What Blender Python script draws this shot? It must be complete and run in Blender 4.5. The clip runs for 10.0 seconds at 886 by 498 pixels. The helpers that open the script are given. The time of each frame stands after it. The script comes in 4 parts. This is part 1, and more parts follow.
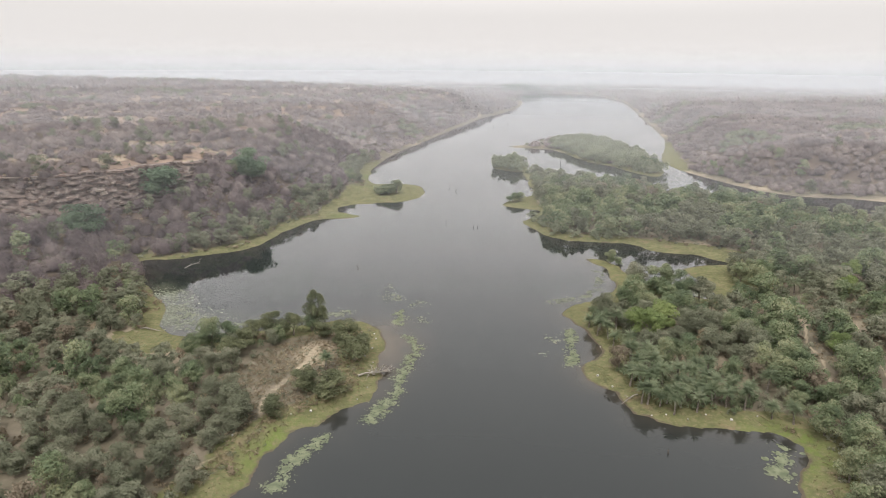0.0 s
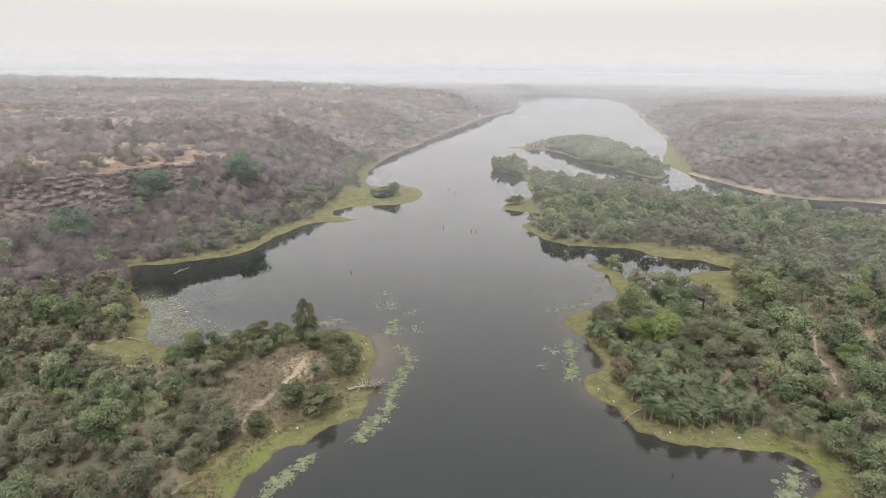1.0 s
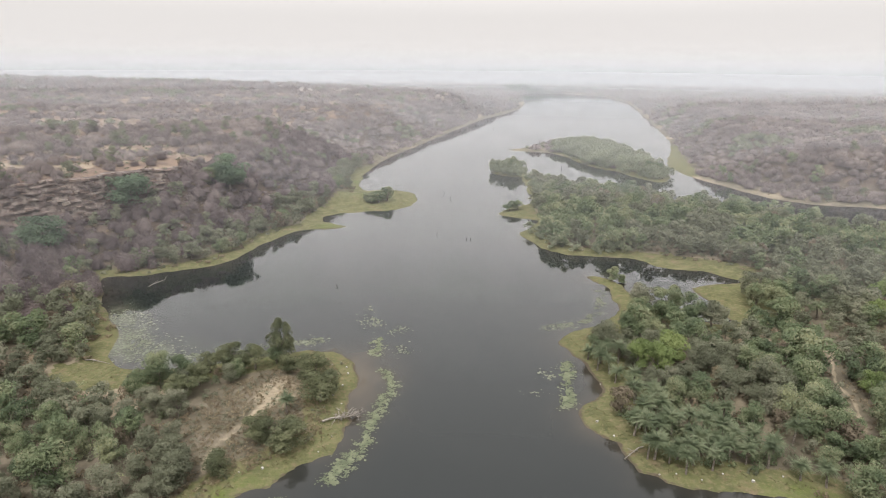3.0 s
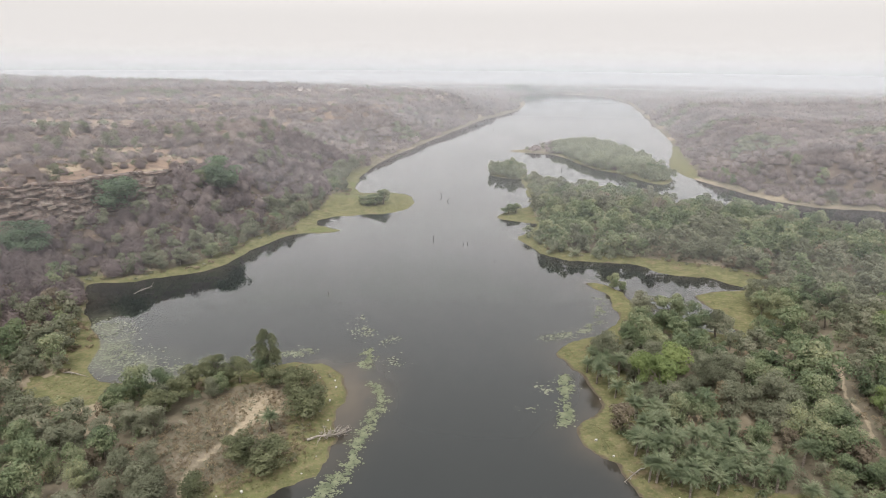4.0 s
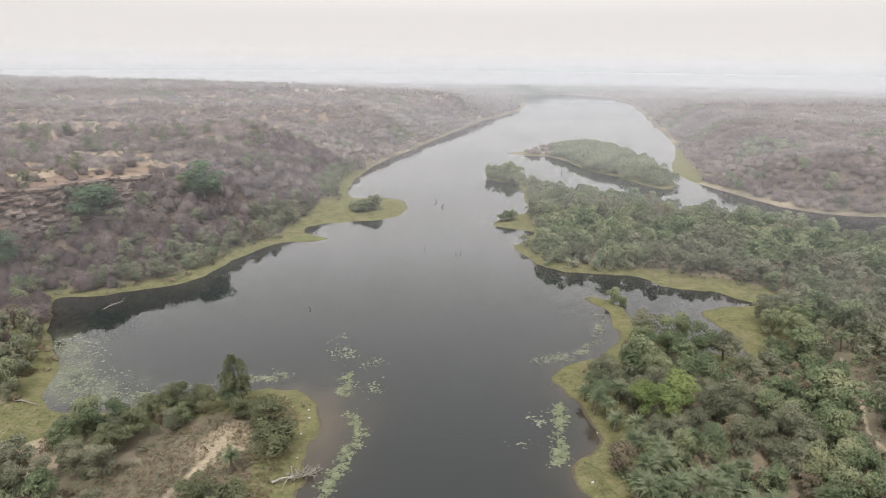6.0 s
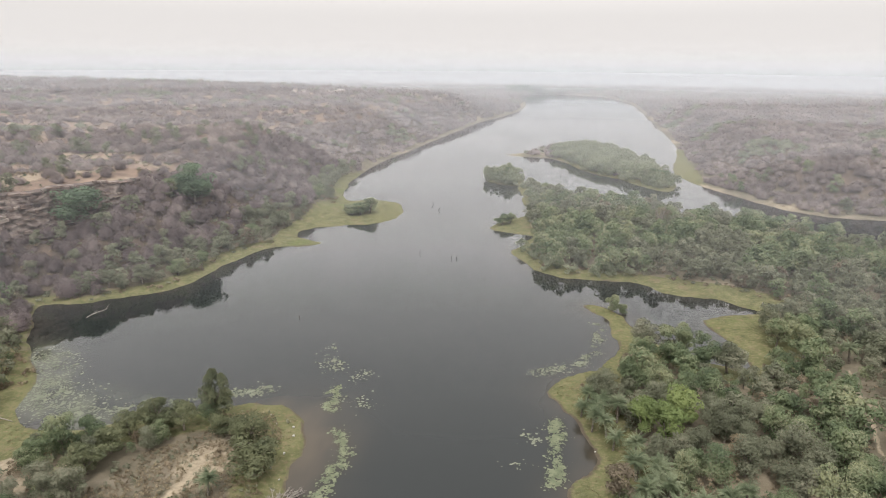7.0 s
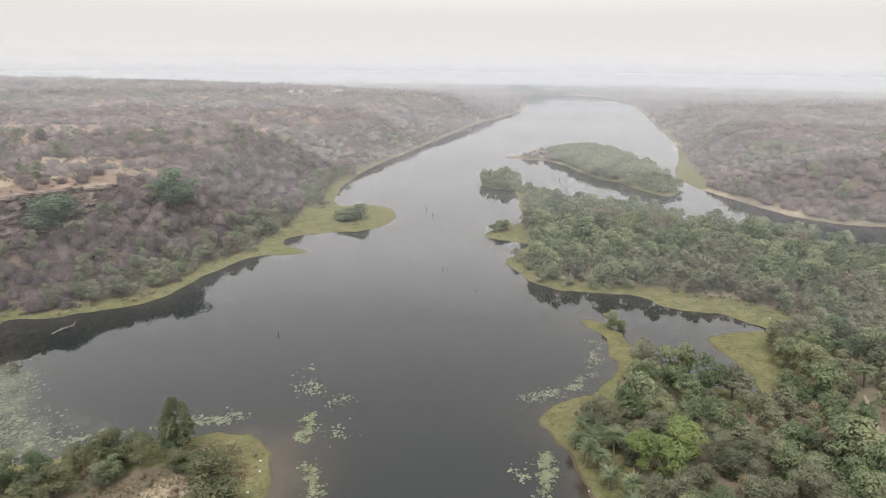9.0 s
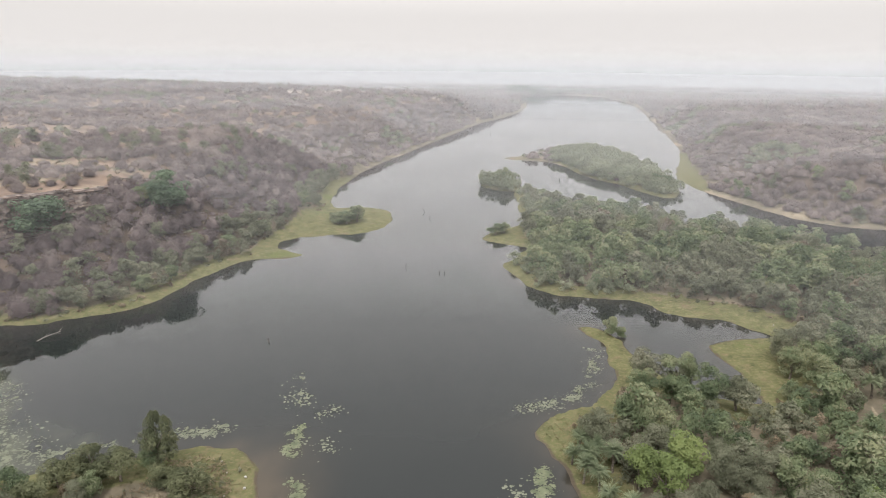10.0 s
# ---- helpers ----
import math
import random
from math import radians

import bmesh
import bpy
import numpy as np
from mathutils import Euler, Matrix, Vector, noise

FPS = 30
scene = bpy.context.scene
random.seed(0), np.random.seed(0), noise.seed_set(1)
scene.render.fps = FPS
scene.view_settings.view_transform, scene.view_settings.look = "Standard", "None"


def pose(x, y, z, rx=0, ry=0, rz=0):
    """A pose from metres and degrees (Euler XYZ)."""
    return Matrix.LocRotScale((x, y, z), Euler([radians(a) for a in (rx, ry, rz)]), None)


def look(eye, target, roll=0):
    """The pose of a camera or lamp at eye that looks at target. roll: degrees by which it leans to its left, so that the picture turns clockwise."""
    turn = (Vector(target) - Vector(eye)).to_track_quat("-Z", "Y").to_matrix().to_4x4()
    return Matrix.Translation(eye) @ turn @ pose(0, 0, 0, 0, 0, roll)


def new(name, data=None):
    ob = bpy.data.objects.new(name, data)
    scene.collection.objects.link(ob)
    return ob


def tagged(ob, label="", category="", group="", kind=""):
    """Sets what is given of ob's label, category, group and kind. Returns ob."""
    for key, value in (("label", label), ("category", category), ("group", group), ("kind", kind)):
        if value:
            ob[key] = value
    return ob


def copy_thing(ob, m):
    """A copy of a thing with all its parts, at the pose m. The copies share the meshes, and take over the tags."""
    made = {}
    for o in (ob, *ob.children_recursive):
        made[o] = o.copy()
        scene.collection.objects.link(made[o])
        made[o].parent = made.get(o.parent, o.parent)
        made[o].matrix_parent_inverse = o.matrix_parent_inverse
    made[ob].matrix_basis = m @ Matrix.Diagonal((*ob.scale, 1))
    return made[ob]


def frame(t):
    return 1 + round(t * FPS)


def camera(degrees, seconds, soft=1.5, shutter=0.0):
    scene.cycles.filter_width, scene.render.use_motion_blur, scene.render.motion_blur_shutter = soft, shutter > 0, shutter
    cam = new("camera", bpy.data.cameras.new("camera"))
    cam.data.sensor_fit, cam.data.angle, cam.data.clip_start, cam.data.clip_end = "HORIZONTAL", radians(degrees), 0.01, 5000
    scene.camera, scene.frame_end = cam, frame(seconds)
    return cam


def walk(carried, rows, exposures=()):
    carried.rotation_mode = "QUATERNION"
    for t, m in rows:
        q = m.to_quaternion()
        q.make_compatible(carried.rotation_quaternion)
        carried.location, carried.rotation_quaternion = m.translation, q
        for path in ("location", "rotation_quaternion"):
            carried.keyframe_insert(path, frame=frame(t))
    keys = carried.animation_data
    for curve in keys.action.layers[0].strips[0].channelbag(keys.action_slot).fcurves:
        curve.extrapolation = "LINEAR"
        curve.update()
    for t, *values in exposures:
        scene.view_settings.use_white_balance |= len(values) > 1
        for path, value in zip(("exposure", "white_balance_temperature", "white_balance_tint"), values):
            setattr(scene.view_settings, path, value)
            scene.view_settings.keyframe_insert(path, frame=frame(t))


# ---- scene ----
# camera: a drone that glides over the lake; seconds, x, y, z, turn to the left in degrees
FLIGHT = [
    (0, 0.18, -0.03, 55.89, -0.435),
    (0.5, 0.78, 2.54, 55.88, -0.395),
    (1, 1.47, 5.09, 55.87, -0.340),
    (1.5, 2.21, 7.63, 55.85, -0.278),
    (2, 2.98, 10.17, 55.85, -0.213),
    (2.5, 3.75, 12.71, 55.84, -0.148),
    (3.25, 4.91, 16.51, 55.84, -0.056),
    (4, 6.04, 20.30, 55.86, 0.026),
    (4.5, 6.79, 22.82, 55.88, 0.075),
    (5, 7.53, 25.33, 55.90, 0.121),
    (5.5, 8.28, 27.81, 55.93, 0.164),
    (6.25, 9.41, 31.48, 55.99, 0.226),
    (7, 10.56, 35.05, 56.06, 0.288),
    (7.5, 11.34, 37.36, 56.10, 0.331),
    (8, 12.11, 39.58, 56.15, 0.375),
    (8.5, 12.86, 41.71, 56.19, 0.421),
    (9, 13.57, 43.73, 56.22, 0.466),
    (9.5, 14.21, 45.61, 56.25, 0.509),
    (10, 14.73, 47.34, 56.26, 0.546),
]
PITCH, LEAN = 16.85, 0.416
cam = camera(70, 10.0, soft=0.75)
walk(cam, [(t, pose(x, y, z, 90 - PITCH, 0, turn) @ pose(0, 0, 0, 0, 0, LEAN)) for t, x, y, z, turn in FLIGHT])

# ---- sky and sun ----
world = bpy.data.worlds.new("overcast_sky")
scene.world = world
world.use_nodes = True
wn, wl = world.node_tree.nodes, world.node_tree.links
wn.clear()
sky = wn.new("ShaderNodeTexSky")
sky.sky_type, sky.sun_disc = "NISHITA", False
sky.sun_elevation, sky.sun_rotation = radians(48), radians(200)
sky.dust_density, sky.air_density = 6.0, 1.5
bg_clear, bg_cloud = wn.new("ShaderNodeBackground"), wn.new("ShaderNodeBackground")
bg_clear.inputs[1].default_value = 0.07
mix_sky, out_sky = wn.new("ShaderNodeMixShader"), wn.new("ShaderNodeOutputWorld")
mix_sky.inputs[0].default_value = 0.92
# an overcast sky is brighter overhead than at the horizon
way, axes, rise, lift = wn.new("ShaderNodeTexCoord"), wn.new("ShaderNodeSeparateXYZ"), wn.new("ShaderNodeValToRGB"), wn.new("ShaderNodeMath")
wl.new(way.outputs["Generated"], axes.inputs[0])
wl.new(axes.outputs[2], rise.inputs[0])
for k, (at, level) in enumerate(((0.06, 1.04), (0.30, 2.25), (0.60, 2.0), (1.0, 3.0))):
    stop = rise.color_ramp.elements[k] if k < 2 else rise.color_ramp.elements.new(at)
    stop.position, stop.color = at, (level / 4, level / 4, level / 4, 1)
lift.operation = "MULTIPLY"
lift.inputs[1].default_value = 4.0
wl.new(rise.outputs[0], lift.inputs[0])
wl.new(lift.outputs[0], bg_cloud.inputs[1])
tint = wn.new("ShaderNodeValToRGB")
tint.color_ramp.elements[0].color, tint.color_ramp.elements[1].color = (0.850, 0.812, 0.790, 1), (0.812, 0.815, 0.825, 1)
wl.new(axes.outputs[2], tint.inputs[0])
wl.new(tint.outputs[0], bg_cloud.inputs[0])
wl.new(sky.outputs[0], bg_clear.inputs[0])
wl.new(bg_clear.outputs[0], mix_sky.inputs[1])
wl.new(bg_cloud.outputs[0], mix_sky.inputs[2])
wl.new(mix_sky.outputs[0], out_sky.inputs[0])
sun_data = bpy.data.lights.new("sun", "SUN")
sun_data.energy, sun_data.angle, sun_data.color = 2.75, radians(16), (1.0, 0.97, 0.93)
sun = new("sun", sun_data)
sun.matrix_world = look((0, 0, 300), (60, 160, 0))
scene.view_settings.exposure = 0.0


# ---- materials ----
class Nodes:
    """A small builder of node materials."""

    def __init__(self, name):
        self.mat = bpy.data.materials.new(name)
        self.mat.use_nodes = True
        self.tree = self.mat.node_tree
        self.bsdf = self.tree.nodes["Principled BSDF"]
        self.out = self.tree.nodes["Material Output"]

    def add(self, kind):
        return self.tree.nodes.new(kind)

    def layer(self, name):
        node = self.add("ShaderNodeAttribute")
        node.attribute_name = name
        return node.outputs["Fac"]

    def link(self, a, b):
        self.tree.links.new(a, b)

    def place(self):
        return self.add("ShaderNodeNewGeometry").outputs["Position"]

    def noise(self, scale, detail=3.0, rough=0.55, where=None):
        n = self.add("ShaderNodeTexNoise")
        n.inputs["Scale"].default_value = scale
        n.inputs["Detail"].default_value = detail
        n.inputs["Roughness"].default_value = rough
        self.link(where or self.place(), n.inputs["Vector"])
        return n.outputs["Fac"]

    def ramp(self, fac, stops):
        r = self.add("ShaderNodeValToRGB")
        while len(r.color_ramp.elements) < len(stops):
            r.color_ramp.elements.new(0.5)
        for e, (p, c) in zip(r.color_ramp.elements, stops):
            e.position, e.color = p, (*c, 1) if len(c) == 3 else c
        self.link(fac, r.inputs[0])
        return r.outputs[0]

    def span(self, fac, a, b, lo=0.0, hi=1.0):
        m = self.add("ShaderNodeMapRange")
        m.interpolation_type = "SMOOTHSTEP"
        for i, v in enumerate((a, b, lo, hi)):
            m.inputs[i + 1].default_value = v
        self.link(fac, m.inputs[0])
        return m.outputs[0]

    def mix(self, fac, a, b, mode="MIX"):
        m = self.add("ShaderNodeMix")
        m.data_type, m.blend_type = "RGBA", mode
        for sock, v in ((m.inputs[0], fac), (m.inputs[6], a), (m.inputs[7], b)):
            if isinstance(v, (int, float)):
                sock.default_value = v
            elif isinstance(v, tuple):
                sock.default_value = (*v, 1)
            else:
                self.link(v, sock)
        return m.outputs[2]

    def math(self, op, a, b):
        m = self.add("ShaderNodeMath")
        m.operation = op
        for sock, v in ((m.inputs[0], a), (m.inputs[1], b)):
            if isinstance(v, (int, float)):
                sock.default_value = v
            else:
                self.link(v, sock)
        return m.outputs[0]

    def bump(self, height, strength, distance):
        b = self.add("ShaderNodeBump")
        b.inputs["Strength"].default_value = strength
        b.inputs["Distance"].default_value = distance
        self.link(height, b.inputs["Height"])
        self.link(b.outputs[0], self.bsdf.inputs["Normal"])

    def done(self, colour, rough=0.8, spec=0.3):
        if isinstance(colour, tuple):
            self.bsdf.inputs["Base Color"].default_value = (*colour, 1)
        else:
            self.link(colour, self.bsdf.inputs["Base Color"])
        self.bsdf.inputs["Roughness"].default_value = rough
        self.bsdf.inputs["Specular IOR Level"].default_value = spec
        return self.mat


def leafy(name, stops, patch=0.16, glow_through=0.35, upturn=0.45, mixed=0.28):
    """Foliage: hue that changes from tree to tree and from leaf to leaf."""
    n = Nodes(name)
    broad = n.noise(patch, 2.0, 0.6)
    leaf = n.add("ShaderNodeNewGeometry").outputs["Random Per Island"]
    fac = n.math("ADD", n.math("MULTIPLY", n.span(broad, 0.3, 0.7), 1 - mixed), n.math("MULTIPLY", leaf, mixed))
    mat = n.done(n.ramp(fac, stops), 0.65, 0.25)
    # shading normals bent upwards, so crowns look softer and brighter on top
    bent, unit = n.add("ShaderNodeVectorMath"), n.add("ShaderNodeVectorMath")
    bent.operation, unit.operation = "ADD", "NORMALIZE"
    bent.inputs[1].default_value = (0, 0, upturn)
    n.link(n.add("ShaderNodeNewGeometry").outputs["Normal"], bent.inputs[0])
    n.link(bent.outputs[0], unit.inputs[0])
    n.link(unit.outputs[0], n.bsdf.inputs["Normal"])
    thin, blend = n.add("ShaderNodeBsdfTranslucent"), n.add("ShaderNodeMixShader")
    n.link(n.bsdf.inputs["Base Color"].links[0].from_socket, thin.inputs[0])
    blend.inputs[0].default_value = glow_through
    n.link(n.bsdf.outputs[0], blend.inputs[1])
    n.link(thin.outputs[0], blend.inputs[2])
    n.link(blend.outputs[0], n.out.inputs[0])
    return mat


GREEN = leafy("green_leaves", [(0.0, (0.054, 0.075, 0.043)), (0.3, (0.098, 0.125, 0.066)), (0.55, (0.148, 0.172, 0.092)), (0.8, (0.205, 0.212, 0.128)), (1.0, (0.240, 0.252, 0.128))], 0.16, 0.3, 0.55, 0.34)
BUSH = leafy("olive_bush_leaves", [(0.0, (0.050, 0.058, 0.030)), (0.5, (0.096, 0.104, 0.054)), (1.0, (0.165, 0.168, 0.092))], 0.2, 0.3, 0.55, 0.4)
DARK = leafy("dark_leaves", [(0.0, (0.06, 0.088, 0.056)), (0.6, (0.105, 0.145, 0.088)), (1.0, (0.15, 0.19, 0.12))])
OLIVE = leafy("olive_leaves", [(0.0, (0.078, 0.082, 0.053)), (0.4, (0.128, 0.134, 0.087)), (0.75, (0.174, 0.174, 0.120)), (1.0, (0.225, 0.212, 0.152))], 0.16, 0.32, 0.5, 0.32)
LIME = leafy("yellow_green_leaves", [(0.0, (0.10, 0.13, 0.05)), (0.6, (0.155, 0.195, 0.07)), (1.0, (0.22, 0.255, 0.10))])
DRY = leafy("bare_twigs", [(0.0, (0.076, 0.058, 0.057)), (0.35, (0.109, 0.084, 0.083)), (0.65, (0.146, 0.115, 0.111)), (1.0, (0.225, 0.181, 0.168))], 0.13, 0.28, 0.6, 0.22)
# paler copy of the bare twigs; stands in for haze on the east bank
SCRUB = leafy("dry_scrub_twigs", [(0.0, (0.110, 0.086, 0.082)), (0.45, (0.160, 0.127, 0.120)), (0.8, (0.210, 0.170, 0.157)), (1.0, (0.280, 0.230, 0.205))], 0.05, 0.3, 0.65, 0.22)
HERBS = leafy("withered_herbs", [(0.0, (0.105, 0.080, 0.052)), (0.5, (0.170, 0.132, 0.088)), (1.0, (0.270, 0.215, 0.145))], 0.3, 0.4, 0.9)
BROWN = leafy("withering_leaves", [(0.0, (0.090, 0.072, 0.050)), (0.5, (0.150, 0.122, 0.086)), (1.0, (0.235, 0.190, 0.138))], 0.2, 0.35, 0.5)
STRAW = leafy("dry_straw", [(0.0, (0.172, 0.144, 0.094)), (0.5, (0.265, 0.218, 0.143)), (1.0, (0.380, 0.322, 0.220))], 0.2, 0.6)
FROND = leafy("palm_fronds", [(0.0, (0.080, 0.100, 0.056)), (0.5, (0.145, 0.174, 0.100)), (1.0, (0.255, 0.280, 0.175))], 0.3)
ISLET = leafy("willow_leaves", [(0.0, (0.135, 0.15, 0.095)), (0.5, (0.195, 0.21, 0.135)), (1.0, (0.25, 0.26, 0.175))], 0.12)


GRASS = leafy("shore_grass_blades", [(0.0, (0.10, 0.098, 0.048)), (0.5, (0.150, 0.136, 0.070)), (1.0, (0.23, 0.19, 0.11))], 0.25, 0.5, 1.0)


def bark_material(name, a, b):
    n = Nodes(name)
    fac = n.noise(3.0, 5.0, 0.65)
    n.bump(n.noise(14.0, 3.0), 0.5, 0.03)
    return n.done(n.mix(n.span(fac, 0.3, 0.7), a, b), 0.9, 0.15)


BARK = bark_material("bark", (0.09, 0.075, 0.06), (0.22, 0.19, 0.16))
DEADWOOD = bark_material("weathered_deadwood", (0.13, 0.112, 0.095), (0.31, 0.28, 0.245))
WETWOOD = bark_material("wet_dark_wood", (0.03, 0.028, 0.026), (0.09, 0.08, 0.07))


def rock_material():
    n = Nodes("layered_sandstone")
    pos = n.place()
    stretch = n.add("ShaderNodeMapping")
    stretch.inputs["Scale"].default_value = (0.12, 0.12, 1.6)
    n.link(pos, stretch.inputs[0])
    bed = n.noise(1.0, 4.0, 0.6, stretch.outputs[0])
    spot = n.noise(0.5, 5.0, 0.6)
    base = n.ramp(bed, [(0.3, (0.062, 0.046, 0.042)), (0.5, (0.145, 0.104, 0.088)), (0.7, (0.265, 0.200, 0.165))])
    n.bump(n.noise(2.2, 6.0, 0.65), 0.6, 0.25)
    each = n.add("ShaderNodeObjectInfo").outputs["Random"]
    base = n.mix(n.span(each, 0.8, 1.0), base, (0.29, 0.235, 0.195))
    base = n.mix(n.span(each, 0.35, 0.0), base, (0.095, 0.082, 0.076))
    return n.done(n.mix(n.span(spot, 0.45, 0.7), base, (0.20, 0.168, 0.148)), 0.9, 0.15)


ROCK = rock_material()


def ground_material():
    """Leaf litter and bare earth, wooded slopes darkened as if shaded, grass by the water, sand on the tracks, rock
    where it is steep.
    """
    n = Nodes("dry_ground")
    grass, track, rock, mud = (n.layer(a) for a in ("grass", "track", "rock", "mud"))
    fine, mid, wide = n.noise(1.3, 6.0, 0.7), n.noise(0.16, 4.0, 0.6), n.noise(0.022, 3.0, 0.55)
    litter = n.ramp(mid, [(0.28, (0.075, 0.064, 0.047)), (0.5, (0.112, 0.097, 0.069)), (0.72, (0.17, 0.142, 0.108))])
    tan = n.ramp(fine, [(0.3, (0.175, 0.143, 0.100)), (0.7, (0.325, 0.270, 0.195))])
    base = n.mix(n.span(wide, 0.52, 0.66), litter, tan)
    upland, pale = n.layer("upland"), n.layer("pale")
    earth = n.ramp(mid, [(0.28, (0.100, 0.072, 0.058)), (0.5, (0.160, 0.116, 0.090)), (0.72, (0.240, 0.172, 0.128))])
    # earth below the plateaus painted darker, the woods' shade put into its colour
    base = n.mix(upland, base, n.mix(n.layer("slope_shade"), earth, n.ramp(mid, [(0.3, (0.058, 0.044, 0.037)), (0.7, (0.120, 0.090, 0.072))])))
    sward = n.ramp(n.noise(0.35, 5.0, 0.65), [(0.25, (0.058, 0.062, 0.028)), (0.5, (0.098, 0.100, 0.045)), (0.75, (0.150, 0.134, 0.072))])
    sward = n.mix(n.span(n.noise(0.045, 2.0), 0.58, 0.70), sward, (0.085, 0.10, 0.034))
    ragged = n.math("ADD", grass, n.math("MULTIPLY", n.math("SUBTRACT", n.noise(0.4, 5.0, 0.7), 0.5), 0.9))
    sward = n.mix(n.span(n.noise(0.22, 5.0, 0.7), 0.54, 0.70), sward, (0.135, 0.104, 0.064))
    sward = n.mix(n.math("MULTIPLY", n.span(n.noise(1.4, 5.0, 0.75), 0.5, 0.68), 0.75), sward, (0.165, 0.128, 0.078))
    sward = n.mix(n.math("MULTIPLY", n.span(n.noise(0.9, 5.0, 0.75), 0.54, 0.70), 0.7), sward, (0.045, 0.05, 0.022))
    sward = n.mix(n.math("MULTIPLY", n.layer("lush"), n.span(n.noise(0.5, 4.0), 0.35, 0.6)), sward, (0.095, 0.122, 0.032))
    base = n.mix(n.span(ragged, 0.35, 0.65), base, sward)
    worn = n.math("ADD", track, n.math("MULTIPLY", n.math("SUBTRACT", n.noise(0.5, 5.0, 0.7), 0.5), 0.8))
    base = n.mix(n.span(worn, 0.4, 0.75), base, n.mix(upland, tan, n.ramp(fine, [(0.3, (0.190, 0.148, 0.108)), (0.7, (0.295, 0.240, 0.176))])))
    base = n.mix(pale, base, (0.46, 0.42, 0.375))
    wet = n.math("ADD", mud, n.math("MULTIPLY", n.math("SUBTRACT", n.noise(0.7, 4.0, 0.7), 0.5), 0.8))
    base = n.mix(n.span(wet, 0.4, 0.7), base, (0.07, 0.056, 0.041))
    stone = n.ramp(n.noise(0.3, 6.0, 0.65), [(0.3, (0.085, 0.062, 0.056)), (0.7, (0.19, 0.145, 0.125))])
    base = n.mix(n.span(rock, 0.3, 0.7), base, stone)
    base = n.mix(n.math("MULTIPLY", n.span(fine, 0.4, 0.8), 0.2), base, (0.22, 0.180, 0.136))
    n.bump(n.noise(2.5, 6.0, 0.7), 0.5, 0.15)
    return n.done(base, 0.95, 0.1)


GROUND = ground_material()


def water_material():
    n = Nodes("murky_lake_water")
    drift = n.noise(0.03, 3.0)
    n.bump(n.noise(1.1, 3.0, 0.6), 0.05, 0.03)
    n.bsdf.inputs["IOR"].default_value = 1.333
    mat = n.done(n.mix(n.layer("sunken_weed"), n.mix(n.layer("silt"), n.mix(drift, (0.0125, 0.0150, 0.0150), (0.0185, 0.0205, 0.0195)), (0.06, 0.048, 0.034)), (0.115, 0.12, 0.085)), 0.03, 0.5)
    return mat


WATER = water_material()


def plain(name, a, b, scale=2.0, rough=0.85):
    n = Nodes(name)
    return n.done(n.mix(n.span(n.noise(scale, 4.0), 0.3, 0.7), a, b), rough, 0.2)


WEED = plain("floating_weed", (0.072, 0.084, 0.050), (0.150, 0.160, 0.100), 0.8)
PALEWEED = plain("pale_floating_weed", (0.085, 0.094, 0.066), (0.160, 0.165, 0.120), 0.8)


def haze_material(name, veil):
    """Sheer pale veil standing in for haze, lit by daylight on an upward normal."""
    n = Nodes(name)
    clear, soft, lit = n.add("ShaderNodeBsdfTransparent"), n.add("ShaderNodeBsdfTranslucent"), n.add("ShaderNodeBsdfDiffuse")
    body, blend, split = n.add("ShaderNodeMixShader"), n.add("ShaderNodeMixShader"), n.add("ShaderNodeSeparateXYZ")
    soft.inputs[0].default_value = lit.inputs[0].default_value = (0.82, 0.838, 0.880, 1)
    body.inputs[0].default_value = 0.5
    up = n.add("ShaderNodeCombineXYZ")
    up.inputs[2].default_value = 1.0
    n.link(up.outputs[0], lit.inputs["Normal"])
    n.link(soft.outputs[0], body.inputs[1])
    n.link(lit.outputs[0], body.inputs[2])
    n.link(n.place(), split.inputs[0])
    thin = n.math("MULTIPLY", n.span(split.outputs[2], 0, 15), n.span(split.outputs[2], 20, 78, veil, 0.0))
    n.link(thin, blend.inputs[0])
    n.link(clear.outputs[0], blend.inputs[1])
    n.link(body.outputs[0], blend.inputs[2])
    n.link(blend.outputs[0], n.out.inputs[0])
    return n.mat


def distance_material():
    """Glowing backdrop with haze painted in, where far land dissolves into the sky."""
    n = Nodes("glowing_distance")
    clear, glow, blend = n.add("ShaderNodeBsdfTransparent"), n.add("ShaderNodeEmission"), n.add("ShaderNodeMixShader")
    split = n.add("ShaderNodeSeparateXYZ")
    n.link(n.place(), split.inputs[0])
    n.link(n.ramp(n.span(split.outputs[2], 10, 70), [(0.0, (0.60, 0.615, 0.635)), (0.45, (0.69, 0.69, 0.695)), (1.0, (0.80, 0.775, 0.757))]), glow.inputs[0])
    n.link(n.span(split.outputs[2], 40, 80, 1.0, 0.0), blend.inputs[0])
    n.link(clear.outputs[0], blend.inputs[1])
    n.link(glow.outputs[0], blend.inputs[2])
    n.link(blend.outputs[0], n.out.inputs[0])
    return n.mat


# ---- the plan of the lake ----
PENINSULA = [(-60, -260), (-52, -60), (-40, 20), (-30, 62), (-26, 75), (-23, 84), (-18, 89), (-12, 96), (-10, 103), (-11, 112), (-11, 120), (-14, 127), (-22, 129), (-30, 126), (-45, 122), (-53, 121), (-59, 126), (-64, 138), (-72, 149), (-79, 160)]
